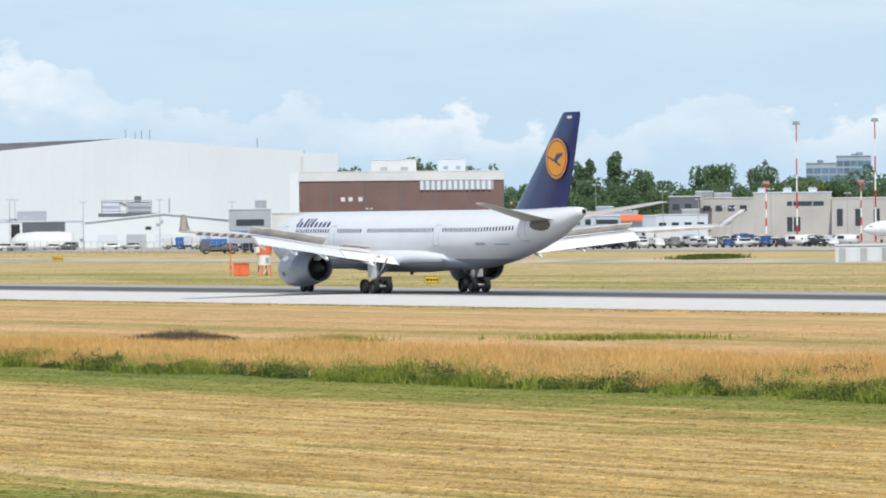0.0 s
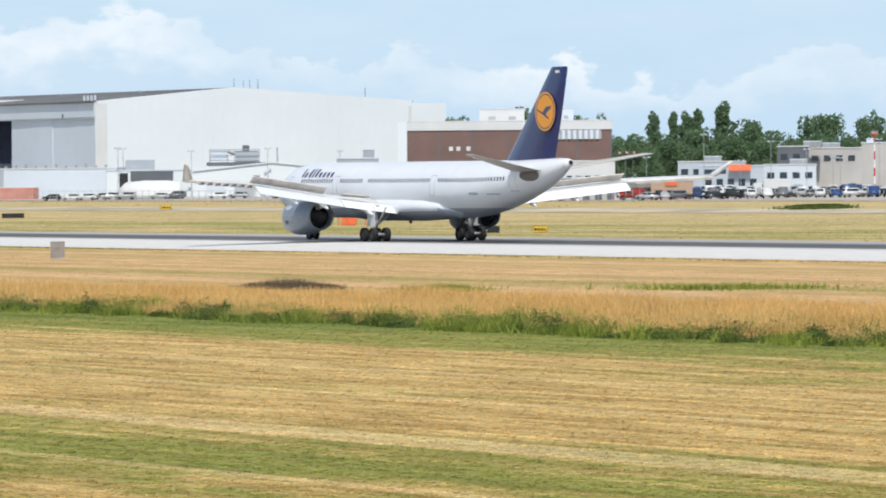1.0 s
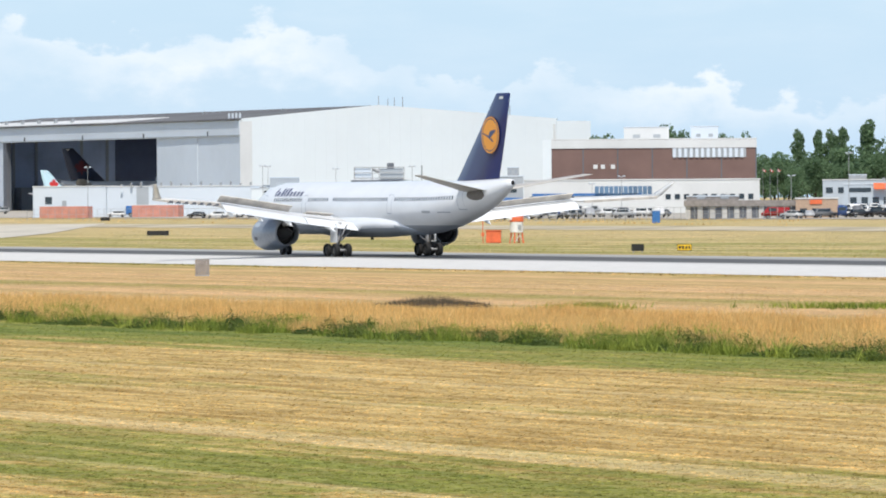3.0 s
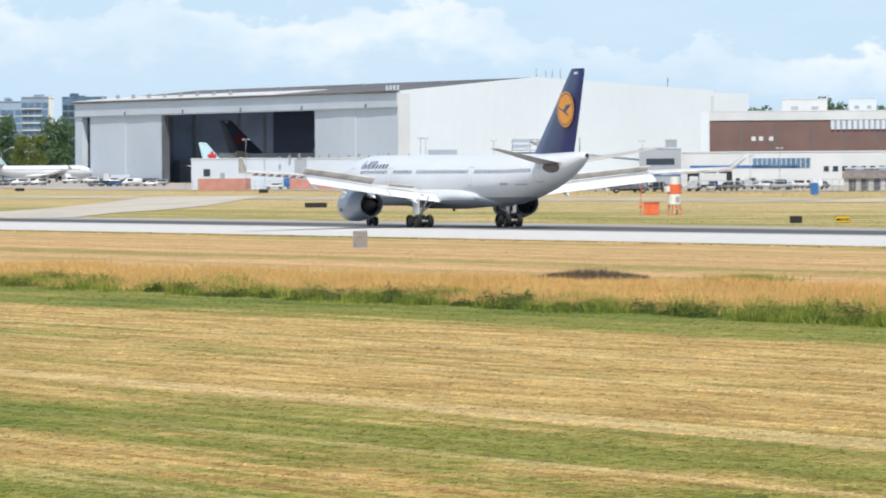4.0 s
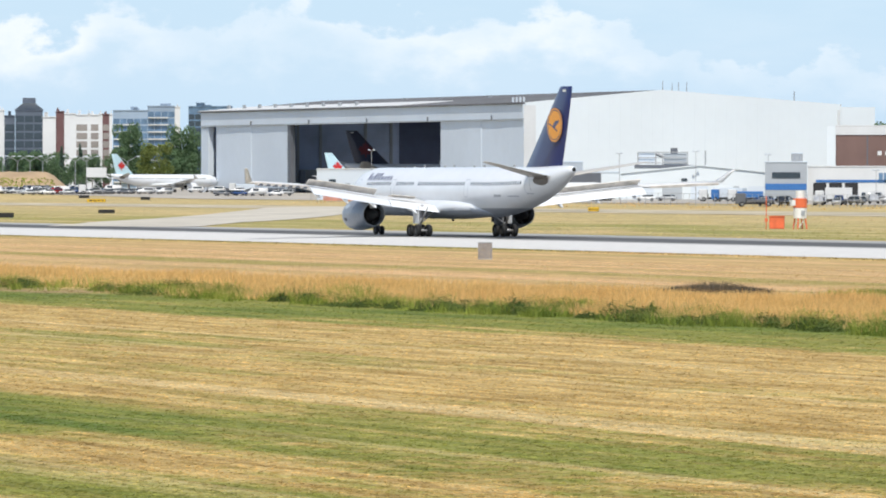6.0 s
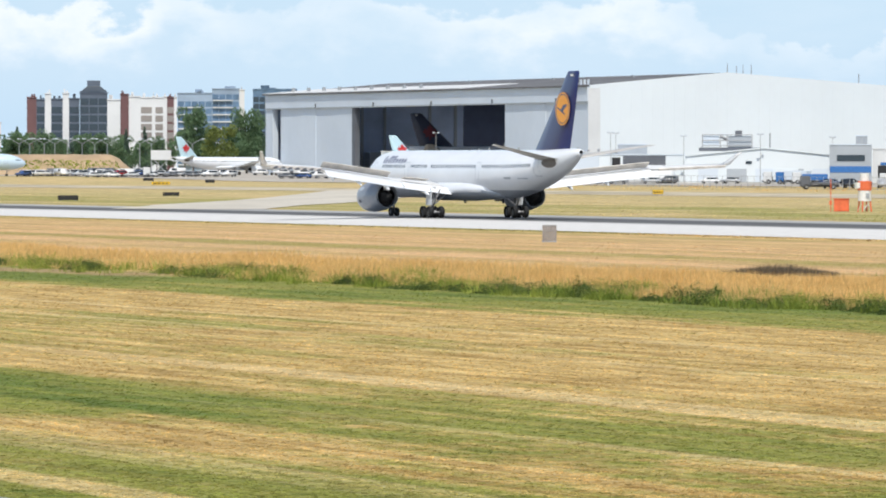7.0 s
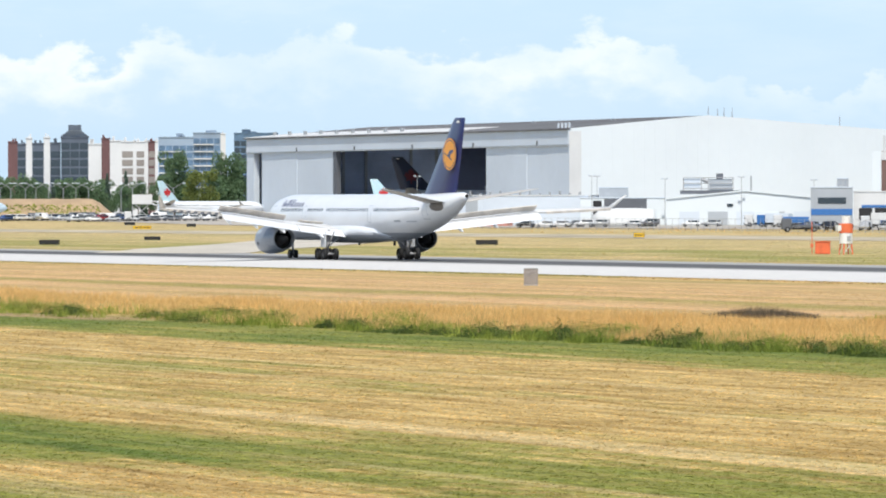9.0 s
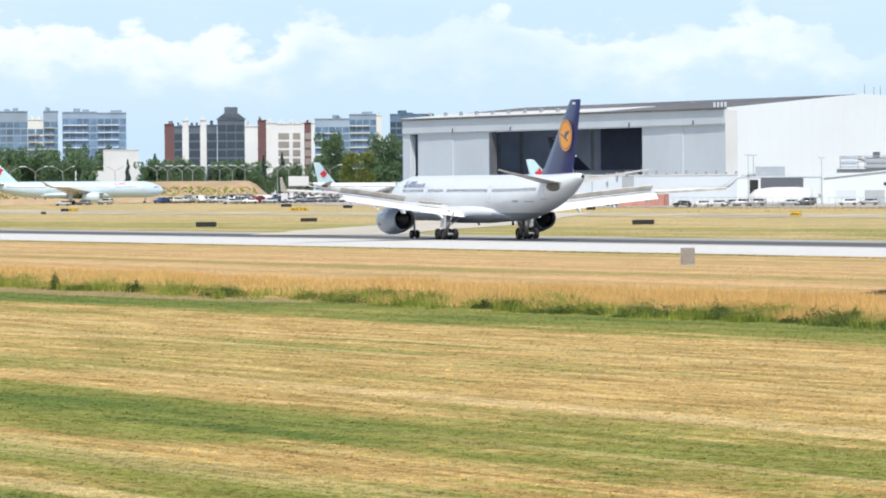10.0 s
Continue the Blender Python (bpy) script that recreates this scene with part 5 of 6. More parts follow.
def apron_mast(az, d, top, label):
    x, y = survey(az, d)
    z = ground_z(x, y)
    ob = thing("light_mast", label, "mast", Matrix.Translation((x, y, z)), "apron light masts")
    h = top - z
    part("pole", rods([((0, 0, 0), (0, 0, h))], 0.09, 0.06), GALV, ob)
    part("crossbar", bx(-0.8, -0.08, h - 0.1, 0.8, 0.08, h), GALV, ob)
    for s in (-0.6, 0.6):
        part("floodlight", bx(s - 0.2, -0.3, h, s + 0.2, 0.2, h + 0.22), CLAD_GREY, ob, "grey floodlight")


for az, d, top in ((-4.0, 1402, 13.5), (-3.35, 1394, 12.8), (-1.93, 1385, 12.5), (-2.62, 1386, 13.2), (-4.05, 1385, 8.6), (-0.62, 1330, 10.4), (-0.9, 1335, 8.8), (-5.72, 1400, 13.5), (-4.05, 1400, 13.6), (1.0, 1300, 10.2), (0.62, 1500, 16.5), (2.19, 1385, 13.9), (2.53, 1380, 12.0), (2.78, 1375, 10.2), (2.85, 1378, 10.0), (1.9, 1350, 9.5), (3.22, 1385, 14.2), (1.55, 1360, 15.4), (3.95, 1360, 13.0)):
    apron_mast(az, d, top, "thin grey apron light mast with two floodlights")


def banded_mast(az, d, top, bands, label, platform):
    x, y = survey(az, d)
    z = ground_z(x, y)
    ob = thing("banded_mast", label, "mast", Matrix.Translation((x, y, z)), "red and white masts")
    h = top - z
    for i in range(bands):
        a, b = h * i / bands, h * (i + 1) / bands
        r0, r1 = 0.24 - 0.12 * i / bands, 0.24 - 0.12 * (i + 1) / bands
        part("mast_section", rods([((0, 0, a), (0, 0, b))], r0, r1, 10), (RED, SIGN_WHITE)[i % 2], ob)
    part("head_frame", bx(-0.75, -0.4, h, 0.75, 0.4, h + 0.35), GALV if platform else ORANGE, ob)
    for s in (-0.55, 0, 0.55):
        part("lamp", bx(s - 0.18, -0.3, h + 0.35, s + 0.18, 0.2, h + 0.8), CLAD_MID, ob)


banded_mast(3.470, 1380, 29.0, 7, "tall red and white banded light mast", True)
banded_mast(4.218, 1360, 29.2, 7, "tall red and white banded light mast with crossed head", True)
banded_mast(3.176, 1380, 15.3, 7, "short red and white banded mast with orange lamp", False)
banded_mast(4.081, 1370, 15.3, 7, "short red and white banded mast with orange lamp", False)


# ---- airfield markers and signs ----
def marker_tower():
    x, y = 102.9, 753.3
    ob = thing("marker_tower", "red and white banded instrument tower on lattice legs", "instrument tower", Matrix.Translation((x, y, ground_z(x, y))))
    for z0, z1, r, m in ((1.5, 3.0, 0.92, SIGN_WHITE), (3.0, 4.3, 0.98, ORANGE), (4.3, 5.4, 0.62, SIGN_WHITE)):
        bm = rods([((0, 0, z0), (0, 0, z1))], r, r, 18)
        bmesh.ops.bevel(bm, geom=bm.edges[:], offset=0.04, segments=1, affect='EDGES')
        part("drum", bm, m, ob)
    for i in range(4):
        a = math.pi / 4 + i * math.pi / 2
        c, s = math.cos(a), math.sin(a)
        leg = part("leg", rods([((1.0 * c, 1.0 * s, -0.05), (0.8 * c, 0.8 * s, 1.55))], 0.11), ORANGE, ob)
        b2 = a + math.pi / 2
        part("brace", rods([((1.0 * c, 1.0 * s, 0.1), (0.82 * math.cos(b2), 0.82 * math.sin(b2), 1.5))], 0.05), SIGN_WHITE, leg)
    part("side_box", bx(-1.5, -0.5, 3.3, -0.95, 0.2, 4.1), SIGN_WHITE, ob, "small white box")
    part("hatch", bx(-0.25, -1.0, 1.9, 0.25, -0.85, 2.6), CLAD_MID, ob)


marker_tower()
x, y = 101.5, 757.8
ob = thing("equipment_cabin", "faded orange-red equipment cabin on the grass", "cabin", Matrix.Translation((x, y, ground_z(x, y))) @ Matrix.Rotation(radians(-28), 4, 'Z'))
part("box", bx(-1.05, -0.9, 0.05, 1.05, 0.9, 1.75, bevel=0.05), ORANGE, ob)
part("roof_cap", bx(-1.15, -1.0, 1.75, 1.15, 1.0, 1.85), ORANGE, ob)
part("door", bx(-0.3, -0.96, 0.2, 0.4, -0.88, 1.6), ORANGE, ob)
part("thin_mast", rods([((-1.5, -0.3, 0), (-1.5, -0.3, 4.6))], 0.06), ORANGE, ob)
part("mast_box", bx(-1.7, -0.4, 1.0, -1.3, -0.1, 1.5), ORANGE, ob)


def sign_board(az, d, w, h, face, label, back=False, bars=()):
    """A low airfield sign on two legs, square to the runway."""
    x, y = survey(az, d)
    ob = thing("airfield_sign", label, "airfield sign", Matrix.Translation((x, y, ground_z(x, y))) @ Matrix.Rotation(radians(-(az + 27.88)), 4, 'Z'), "airfield signs")
    part("panel", bx(-w / 2, -0.14, 0.22, w / 2, 0.14, 0.22 + h, bevel=0.03), SIGN_BLACK, ob)
    if not back:
        part("face", bx(-w / 2 + 0.05, -0.165, 0.27, w / 2 - 0.05, -0.145, 0.17 + h), face, ob, "yellow sign face")
        for i, (a, b) in enumerate(bars):
            part("lettering_bar", bx(w * a, -0.185, 0.25 + h * 0.25, w * b, -0.167, 0.17 + h * 0.75), SIGN_BLACK, ob, "lettering as a plain bar")
    for s in (-0.35, 0.35):
        part("leg", bx(s * w - 0.05, -0.05, -0.05, s * w + 0.05, 0.05, 0.22), GALV, ob)


BARS = ((-0.40, -0.22), (-0.17, -0.02), (0.06, 0.20), (0.27, 0.40))
for az, d, w, h, back in ((-0.022, 694, 1.7, 0.75, False), (-0.468, 693, 1.45, 0.8, True), (-5.055, 1010, 3.7, 0.8, True), (-7.88, 1468, 2.3, 0.75, True), (-8.349, 1426, 4.4, 0.75, False), (-9.234, 1053, 3.6, 0.85, True), (-8.467, 1521, 2.7, 0.75, True), (-3.597, 1095, 2.0, 0.8, False),
                          (-8.252, 1167, 3.2, 0.7, True), (-5.556, 1294, 2.0, 0.75, True), (-10.581, 1537, 2.2, 0.7, True), (-10.785, 1485, 1.2, 0.6, True), (-10.50, 1530, 2.4, 0.8, False)):
    sign_board(az, d, w, h, SIGN_YEL, "dark back of a low airfield sign in the grass" if back else "yellow airfield sign with black lettering bars", back, () if back else BARS)

x, y = survey(-4.633, 517)
ob = thing("marker_board", "weathered grey-brown board on posts beside the runway", "marker board", Matrix.Translation((x, y, ground_z(x, y))) @ Matrix.Rotation(radians(-23.2), 4, 'Z'))
for i in range(6):
    part("plank", bx(-0.53 + i * 0.18, -0.04, 0.12, -0.36 + i * 0.18, 0.04, 1.42), BOARD, ob)
for s in (-0.56, 0.56):
    part("post", bx(s - 0.05, -0.07, -0.1, s + 0.05, 0.07, 1.46), BOARD, ob)
for z in (0.02, 1.42):
    part("rail", bx(-0.62, -0.075, z, 0.62, 0.075, z + 0.09), GALV, ob, "pale metal rail")


# ---- vehicles ----
def car_bm(kind):
    prof = {"car": ((-2.2, 0.35), (-2.25, 0.8), (-1.7, 0.95), (-1.0, 1.42), (0.5, 1.45), (1.2, 0.98), (2.1, 0.82), (2.25, 0.4)),
            "suv": ((-2.3, 0.4), (-2.35, 1.0), (-2.1, 1.7), (0.4, 1.74), (1.1, 1.12), (2.2, 1.0), (2.3, 0.45)),
            "van": ((-2.6, 0.4), (-2.6, 2.05), (1.4, 2.1), (2.1, 1.25), (2.6, 1.05), (2.6, 0.45))}[kind]
    bm = bmesh.new()
    loft(bm, [[(x, y, z) for y, z in prof] for x in (-0.86, 0.86)])
    bmesh.ops.bevel(bm, geom=bm.edges[:], offset=0.07, segments=2, affect='EDGES')
    gl = bmesh.new()
    z0, z1, ya, yb = {"car": (0.98, 1.36, -1.35, 0.85), "suv": (1.15, 1.62, -1.95, 0.75), "van": (1.3, 1.9, -0.2, 1.5)}[kind]
    box(gl, -0.017, ya, z0, 0.018, yb - 0.25, z1)
    fb = bmesh.new()
    yr = {"car": -1.72, "suv": -2.28, "van": -2.62}[kind]
    box(fb, -0.66, yr, z0 + 0.02, 0.66, yr + 0.3, z1)
    return bm, gl, fb


CAR_STOCK = []
for kind in ("car", "suv", "van"):
    bm, gl, fb = car_bm(kind)
    body, side, rear = mesh_of("body", bm, [WHITE], True), mesh_of("side_window", gl, GLASS), mesh_of("rear_window", fb, GLASS)
    wb = wheel_bm(0.33, 0.22, 12)
    wheel = mesh_of("wheel", wb, [BLACK, GALV, DARK])
    for col, paint in car_paints():
        me = body.copy()
        me.materials[0] = paint
        ob = thing("car", {"car": col + " saloon car parked on the apron", "suv": col + " sport utility car parked on the apron", "van": col + " van parked by the buildings"}[kind], "van" if kind == "van" else "car", Matrix.Translation((330, 900, 1.6)), "parked vehicles")
        for nm, mm, dx in (("body", me, 0), ("side_window", side, -0.858), ("side_window", side, 0.858), ("rear_window", rear, 0)):
            k = new(nm, mm)
            k.parent = ob
            k.matrix_basis = Matrix.Translation((dx, 0, 0))
        for sx in (-0.8, 0.8):
            for sy in (-1.4, 1.4):
                k = new("wheel", wheel)
                k.parent = ob
                k.matrix_basis = Matrix.Translation((sx, sy, 0.33))
        CAR_STOCK.append((kind, col, ob))
used = set()
car_rnd = random.Random(21)


def park(az, d, turn, pick=None):
    i = car_rnd.choices(range(len(CAR_STOCK)), [{"white": 8, "silver": 7, "black": 1.2, "dark grey": 3, "blue": 1.0, "red": 0.5}[c] * (0.35 if k == "van" else 1) for k, c, _ in CAR_STOCK])[0] if pick is None else pick
    x, y = survey(az, d)
    m = Matrix.Translation((x, y, ground_z(x, y) + 0.1)) @ Matrix.Rotation(radians(turn), 4, 'Z')
    if i in used:
        copy_thing(CAR_STOCK[i][2], m)
    else:
        used.add(i)
        CAR_STOCK[i][2].matrix_basis = m


for d in (1096, 1118, 1146, 1180, 1220, 1268, 1318, 1370):
    az = 1.46 if d > 1100 else 1.0
    while az < 3.95:
        if car_rnd.random() < 0.88:
            park(az + car_rnd.uniform(-0.02, 0.02), d, -28 + car_rnd.choice((0, 180, 60, -60)) + car_rnd.uniform(-6, 6))
        az += 0.165
for d in (1160, 1190, 1228, 1275):
    az = -1.95
    while az < -0.1:
        if car_rnd.random() < 0.85:
            park(az + car_rnd.uniform(-0.02, 0.02), d, -28 + car_rnd.choice((0, 180, 60, -60)) + car_rnd.uniform(-6, 6))
        az += 0.17
for az, d in ((-4.12, 1325), (-3.98, 1322), (-3.86, 1330), (-3.66, 1320), (-3.5, 1326), (-4.35, 1330), (-4.5, 1326), (-4.68, 1332), (-4.2, 1340), (-5.45, 1400), (-3.1, 1310), (-2.9, 1316), (-2.5, 1300)):
    park(az, d, 60 + car_rnd.uniform(-12, 12))
for i in range(26):
    park(-9.66 + i * 0.045, 1640 + 10 * (i % 4), car_rnd.uniform(0, 360))
for az in (-8.55, -8.2, -7.2, -7.0, -6.85, -7.4, -10.2, -10.6, -10.4):
    park(az, 1655, 60 + car_rnd.uniform(-20, 20))
for i in range(22):
    park(-9.0 + i * 0.062, 1600 + 9 * (i % 3), 60 + car_rnd.uniform(-40, 40))
for i in range(8):
    park(-7.15 + i * 0.085, 1560 + 6 * (i % 2), 60 + car_rnd.uniform(-30, 30))
for i, (kind, col, ob) in enumerate(CAR_STOCK):
    if i not in used:
        park(0.05 + 0.16 * (i % 6), 1098, 60, i)


def truck(az, d, turn, cab, cargo, tall, label, raised=0.0):
    x, y = survey(az, d)
    ob = thing("truck", label, "truck", Matrix.Translation((x, y, ground_z(x, y) + 0.1)) @ Matrix.Rotation(radians(turn), 4, 'Z'), "service trucks")
    part("cab", bx(-1.1, 2.0, 0.5, 1.1, 3.8, 2.6, bevel=0.12), cab, ob)
    part("windscreen", bx(-0.95, 3.72, 1.6, 0.95, 3.85, 2.4), GLASS, ob)
    part("chassis", bx(-1.0, -3.6, 0.5, 1.0, 3.6, 0.85), DARK, ob)
    part("cargo_box", bx(-1.2, -3.6, 0.9 + raised, 1.2, 1.8, 0.9 + raised + tall, bevel=0.06), cargo, ob)
    if raised:
        for s in (-1, 1):
            part("lift_arm", rods([((s, -2.6, 0.8), (s, 0.9, 0.9 + raised)), ((s, 0.9, 0.8), (s, -2.6, 0.9 + raised))], 0.1), GALV, ob)
    wm = mesh_of("wheel", wheel_bm(0.5, 0.3, 12), [BLACK, GALV, DARK])
    for sx in (-1, 1):
        for sy in (-2.4, 2.7):
            k = new("wheel", wm)
            k.parent = ob
            k.matrix_basis = Matrix.Translation((sx, sy, 0.5))


truck(-8.38, 1600, 70, CONC_WHITE, CONC_WHITE, 2.6, "white catering truck with its box raised", 3.6)
truck(-2.42, 1290, 62, CONC_WHITE, CLAD, 2.4, "white box truck by the workshops")
truck(-2.30, 1280, 40, BLUE, CLAD_GREY, 2.0, "blue truck with a grey box by the workshops")
truck(-2.14, 1272, 62, CONC_WHITE, BLUE, 1.3, "white flatbed truck with a blue covered load")
truck(-2.05, 1150, 70, CLAD_DARK, CLAD_DARK, 0.5, "dark aircraft tug on the apron edge")
truck(-1.3, 1200, 62, CONC_WHITE, CONC_WHITE, 2.3, "white box truck among parked cars")
truck(2.2, 1200, 62, CONC_WHITE, CONC_WHITE, 2.4, "white delivery truck among parked cars")
truck(-5.20, 1398, 62, BLUE, CONC_WHITE, 1.9, "white and blue service truck between containers")
truck(-6.95, 1660, 62, CONC_WHITE, CLAD_GREY, 1.4, "white belt loader truck by the hangar")
x, y = survey(-0.290, 1062)
ob = thing("portable_toilet", "bright blue portable cabin at the grass edge", "portable cabin", Matrix.Translation((x, y, ground_z(x, y))) @ Matrix.Rotation(radians(-27), 4, 'Z'))
part("cabin", bx(-0.7, -0.7, 0, 0.7, 0.7, 2.2, bevel=0.06), BLUE, ob)
part("roof", bx(-0.74, -0.74, 2.2, 0.74, 0.74, 2.4, bevel=0.08), CLAD_GREY, ob)
part("door", bx(-0.45, -0.75, 0.1, 0.45, -0.7, 2.0), BLUE, ob)

# white fabric-covered shelter near the store
x, y = survey(-3.72, 1330)
bm = bmesh.new()
loft(bm, [[(s * 4.0 * 1.0 + 0, q * math.cos(a) * 3.4, q * math.sin(a) * 4.2) for a in np.linspace(0, math.pi, 12)] for s, q in ((-1.9, 0.55), (-1.5, 0.9), (-0.5, 1.0), (0.8, 1.0), (1.4, 0.95), (1.6, 0.9))])
ob = thing("fabric_shelter", "white fabric-covered arched shelter", "shelter", Matrix.Translation((x, y, ground_z(x, y) + 0.05)) @ Matrix.Rotation(radians(-26), 4, 'Z'))
part("cover", bm, CONC_WHITE, ob, shade=True)
part("door_flap", bx(6.2, -1.2, 0, 6.5, 1.2, 2.6), CLAD_GREY, ob)

# chain fence along the apron
def fence_run(az0, az1, d0, d1, n, h=2.4):
    ob = thing("fence", "grey wire fence with thin posts along the apron", "fence", Matrix())
    pts = [survey(az0 + (az1 - az0) * i / n, d0 + (d1 - d0) * i / n) for i in range(n + 1)]
    for x, y in pts:
        part("post", rods([((x, y, ground_z(x, y)), (x, y, ground_z(x, y) + h))], 0.05, n=6), GALV, ob)
    for z in (0.15, h * 0.5, h):
        wire = part("wire", rods([((a, b, ground_z(a, b) + z), (c, d, ground_z(c, d) + z)) for (a, b), (c, d) in zip(pts, pts[1:])], 0.03, n=5), GALV, ob)
        tagged(wire, kind="stuff")


fence_run(-4.3, -1.9, 1285, 1150, 40)
fence_run(-6.3, -4.3, 1380, 1285, 30)
fence_run(-1.9, 1.0, 1140, 1080, 44)

# flags on poles before the woods
for az in (0.73, 0.80, 0.87):
    x, y = survey(az, 1480)
    ob = thing("flagpole", "thin flagpole with a red and white flag", "flagpole", Matrix.Translation((x, y, ground_z(x, y))), "flagpoles")
    part("pole", rods([((0, 0, 0), (0, 0, 10.6))], 0.07, 0.04), GALV, ob)
    for k, m in ((0, RED), (1, SIGN_WHITE), (2, RED)):
        bm = bmesh.new()
        loft(bm, [[(0.1 + k * 0.26 + u, 0.12 * math.sin(3.5 * (k * 0.26 + u)) + w, z - 0.5 * (k * 0.26 + u)) for w, z in ((0, 10.0), (0, 10.5), (0.03, 10.5), (0.03, 10.0))] for u in (0, 0.22, 0.26)])
        part("flag_stripe", bm, m, ob)


# ---- parked airliners ----
def parked(name_label, az, d, toward, size, tail, body=WHITE, title=TITLE, leaf=RED, lift=0.0, belly=None):
    x, y = survey(az, d)
    m = Matrix.Translation((x, y, ground_z(x, y) + 0.08 + lift)) @ Matrix.Rotation(math.atan2(-toward[0], toward[1]), 4, 'Z')
    return airliner("airliner", name_label, m, size, body, belly or body, tail, [(LEAF_SHAPE, leaf, 0.0)] if leaf else [], body, False, title)


ICE = mat("pale ice-blue aircraft paint", (0.53, 0.66, 0.76), 0.35, vary=0.03, coat=0.2)
parked("white airliner with ice-blue fin parked beside the hangar", -7.70, 1690, (0.93, 0.36), 0.64, ICE_BLUE, WHITE, ())
parked("pale ice-blue airliner parked on the apron", -10.525, 1690, (0.954, -0.30), 0.82, ICE_BLUE, ICE)
parked("white airliner with ice-blue fin behind the shed", -5.50, 1446, (0.96, 0.2), 0.66, ICE_BLUE, WHITE, ())
ob, _ = parked("airliner with a black fin inside the hangar", -5.30, 1600, (1, 0.0), 1.02, mat("blue-black fin paint", (0.03, 0.038, 0.07), 0.4, vary=0.06), WHITE, (), mat("dark red emblem paint", (0.14, 0.025, 0.035), 0.5))
ob.matrix_basis = Matrix.Translation((373, 1517, ground_z(373, 1517) + 0.08)) @ Matrix.Rotation(-math.pi / 2, 4, 'Z') @ Matrix.Scale(1.02, 4)
parked("white airliner parked before the cargo terminal", 4.95, 1290, (-0.86, 0.5), 0.60, ICE_BLUE, WHITE, ())


# ---- grass and ditch growth ----
def blades(name, label, xs, ys, zs, heights, widths, lean, material, seed, double=False):
    """Many upright blades as narrow triangles, or as ragged two-pointed tufts, in one mesh."""
    rs = np.random.RandomState(seed)
    n = len(xs)
    a = rs.uniform(0, math.pi, n)
    # blades turn mostly broadside to the field's long view
    dx, dy = np.cos(a) * widths / 2, np.sin(a) * widths / 2
    tx, ty = rs.normal(0, 1, n) * lean * heights, rs.normal(0, 1, n) * lean * heights
    base = np.stack([xs, ys, zs], 1)
    side = np.stack([dx, dy, np.zeros(n)], 1)
    up = np.stack([tx, ty, heights], 1)
    if double:
        k = rs.uniform(0.55, 0.95, n)[:, None]
        pts = np.stack([base - side, base + side, base + side * 0.75 + up * k, base + side * 0.1 + up * 0.45, base - side * 0.6 + up], 1)
        faces = np.arange(n * 5).reshape(n, 5)
    else:
        pts = np.stack([base - side, base + side, base + up], 1)
        faces = np.arange(n * 3).reshape(n, 3)
    me = bpy.data.meshes.new(name)
    me.from_pydata(pts.reshape(-1, 3), [], faces.tolist())
    me.materials.append(material)
    return tagged(new(name, me), label, "grass", kind="stuff")


def scatter(n, seed, x0, x1, az0=-11.9, az1=4.9):
    """n places between two lines along the runway, within a sweep of bearings from the stand."""
    rs = np.random.RandomState(seed)
    x = rs.uniform(x0, x1, n)
    b = np.radians(27.8829 + rs.uniform(az0, az1, n))
    return x, (x - EYE[0]) / np.tan(b)


def lumps(xs, ys, scale, seed):
    return np.array([noise.noise((x / scale, y / scale, seed)) for x, y in zip(xs, ys)])


def field():
    rs = np.random.RandomState(3)
    # short tufts over the mown field; bearings and the distance from the stand spread evenly
    n = 300000
    d = 118 + (420 - 118) * rs.uniform(0, 1, n) ** 1.5
    b = np.radians(27.8829 + rs.uniform(-11.9, 4.9, n))
    x, y = EYE[0] + d * np.sin(b), d * np.cos(b)
    keep = x < -146
    x, y = x[keep], y[keep]
    q = len(x)
    h = rs.uniform(0.014, 0.036, q) * (0.75 + 0.9 * rs.uniform(0, 1, q) ** 6)
    blades("mown_grass", "short dry mown grass with green patches", x, y, np.full(q, -0.405), h, rs.uniform(0.06, 0.26, q), 1.3, TUFTS, 4, True)
    n = 70000
    x, y = scatter(n, 6, -112, -36)
    blades("verge_grass", "short dry grass on the verge beside the runway", x, y, np.full(n, -0.40), rs.uniform(0.008, 0.022, n), rs.uniform(0.06, 0.22, n), 0.8, TUFTS, 7, True)
    x, y = scatter(9000, 8, -37.5, -33.6)
    blades("edge_grass", "ragged dry grass fringe along the runway edge", x, y, np.full(9000, -0.40), rs.uniform(0.05, 0.22, 9000), rs.uniform(0.1, 0.4, 9000), 0.6, TUFTS, 9, True)
    n = 26000
    x, y = scatter(n, 10, 40, 175)
    exit_x = np.interp(y, (770, 895, 1015, 1165), (14, 58, 115, 190))
    keep = (np.abs(x - exit_x) > 29) | (y < 740) | (y > 1200)
    x, y = x[keep], y[keep]
    n = len(x)
    z = np.array([ground_z(a, c) for a, c in zip(x, y)])
    blades("far_verge_grass", "dry grass on the far side of the runway", x, y, z, rs.uniform(0.015, 0.05, n), rs.uniform(0.15, 0.5, n), 0.7, TUFTS, 11, True)


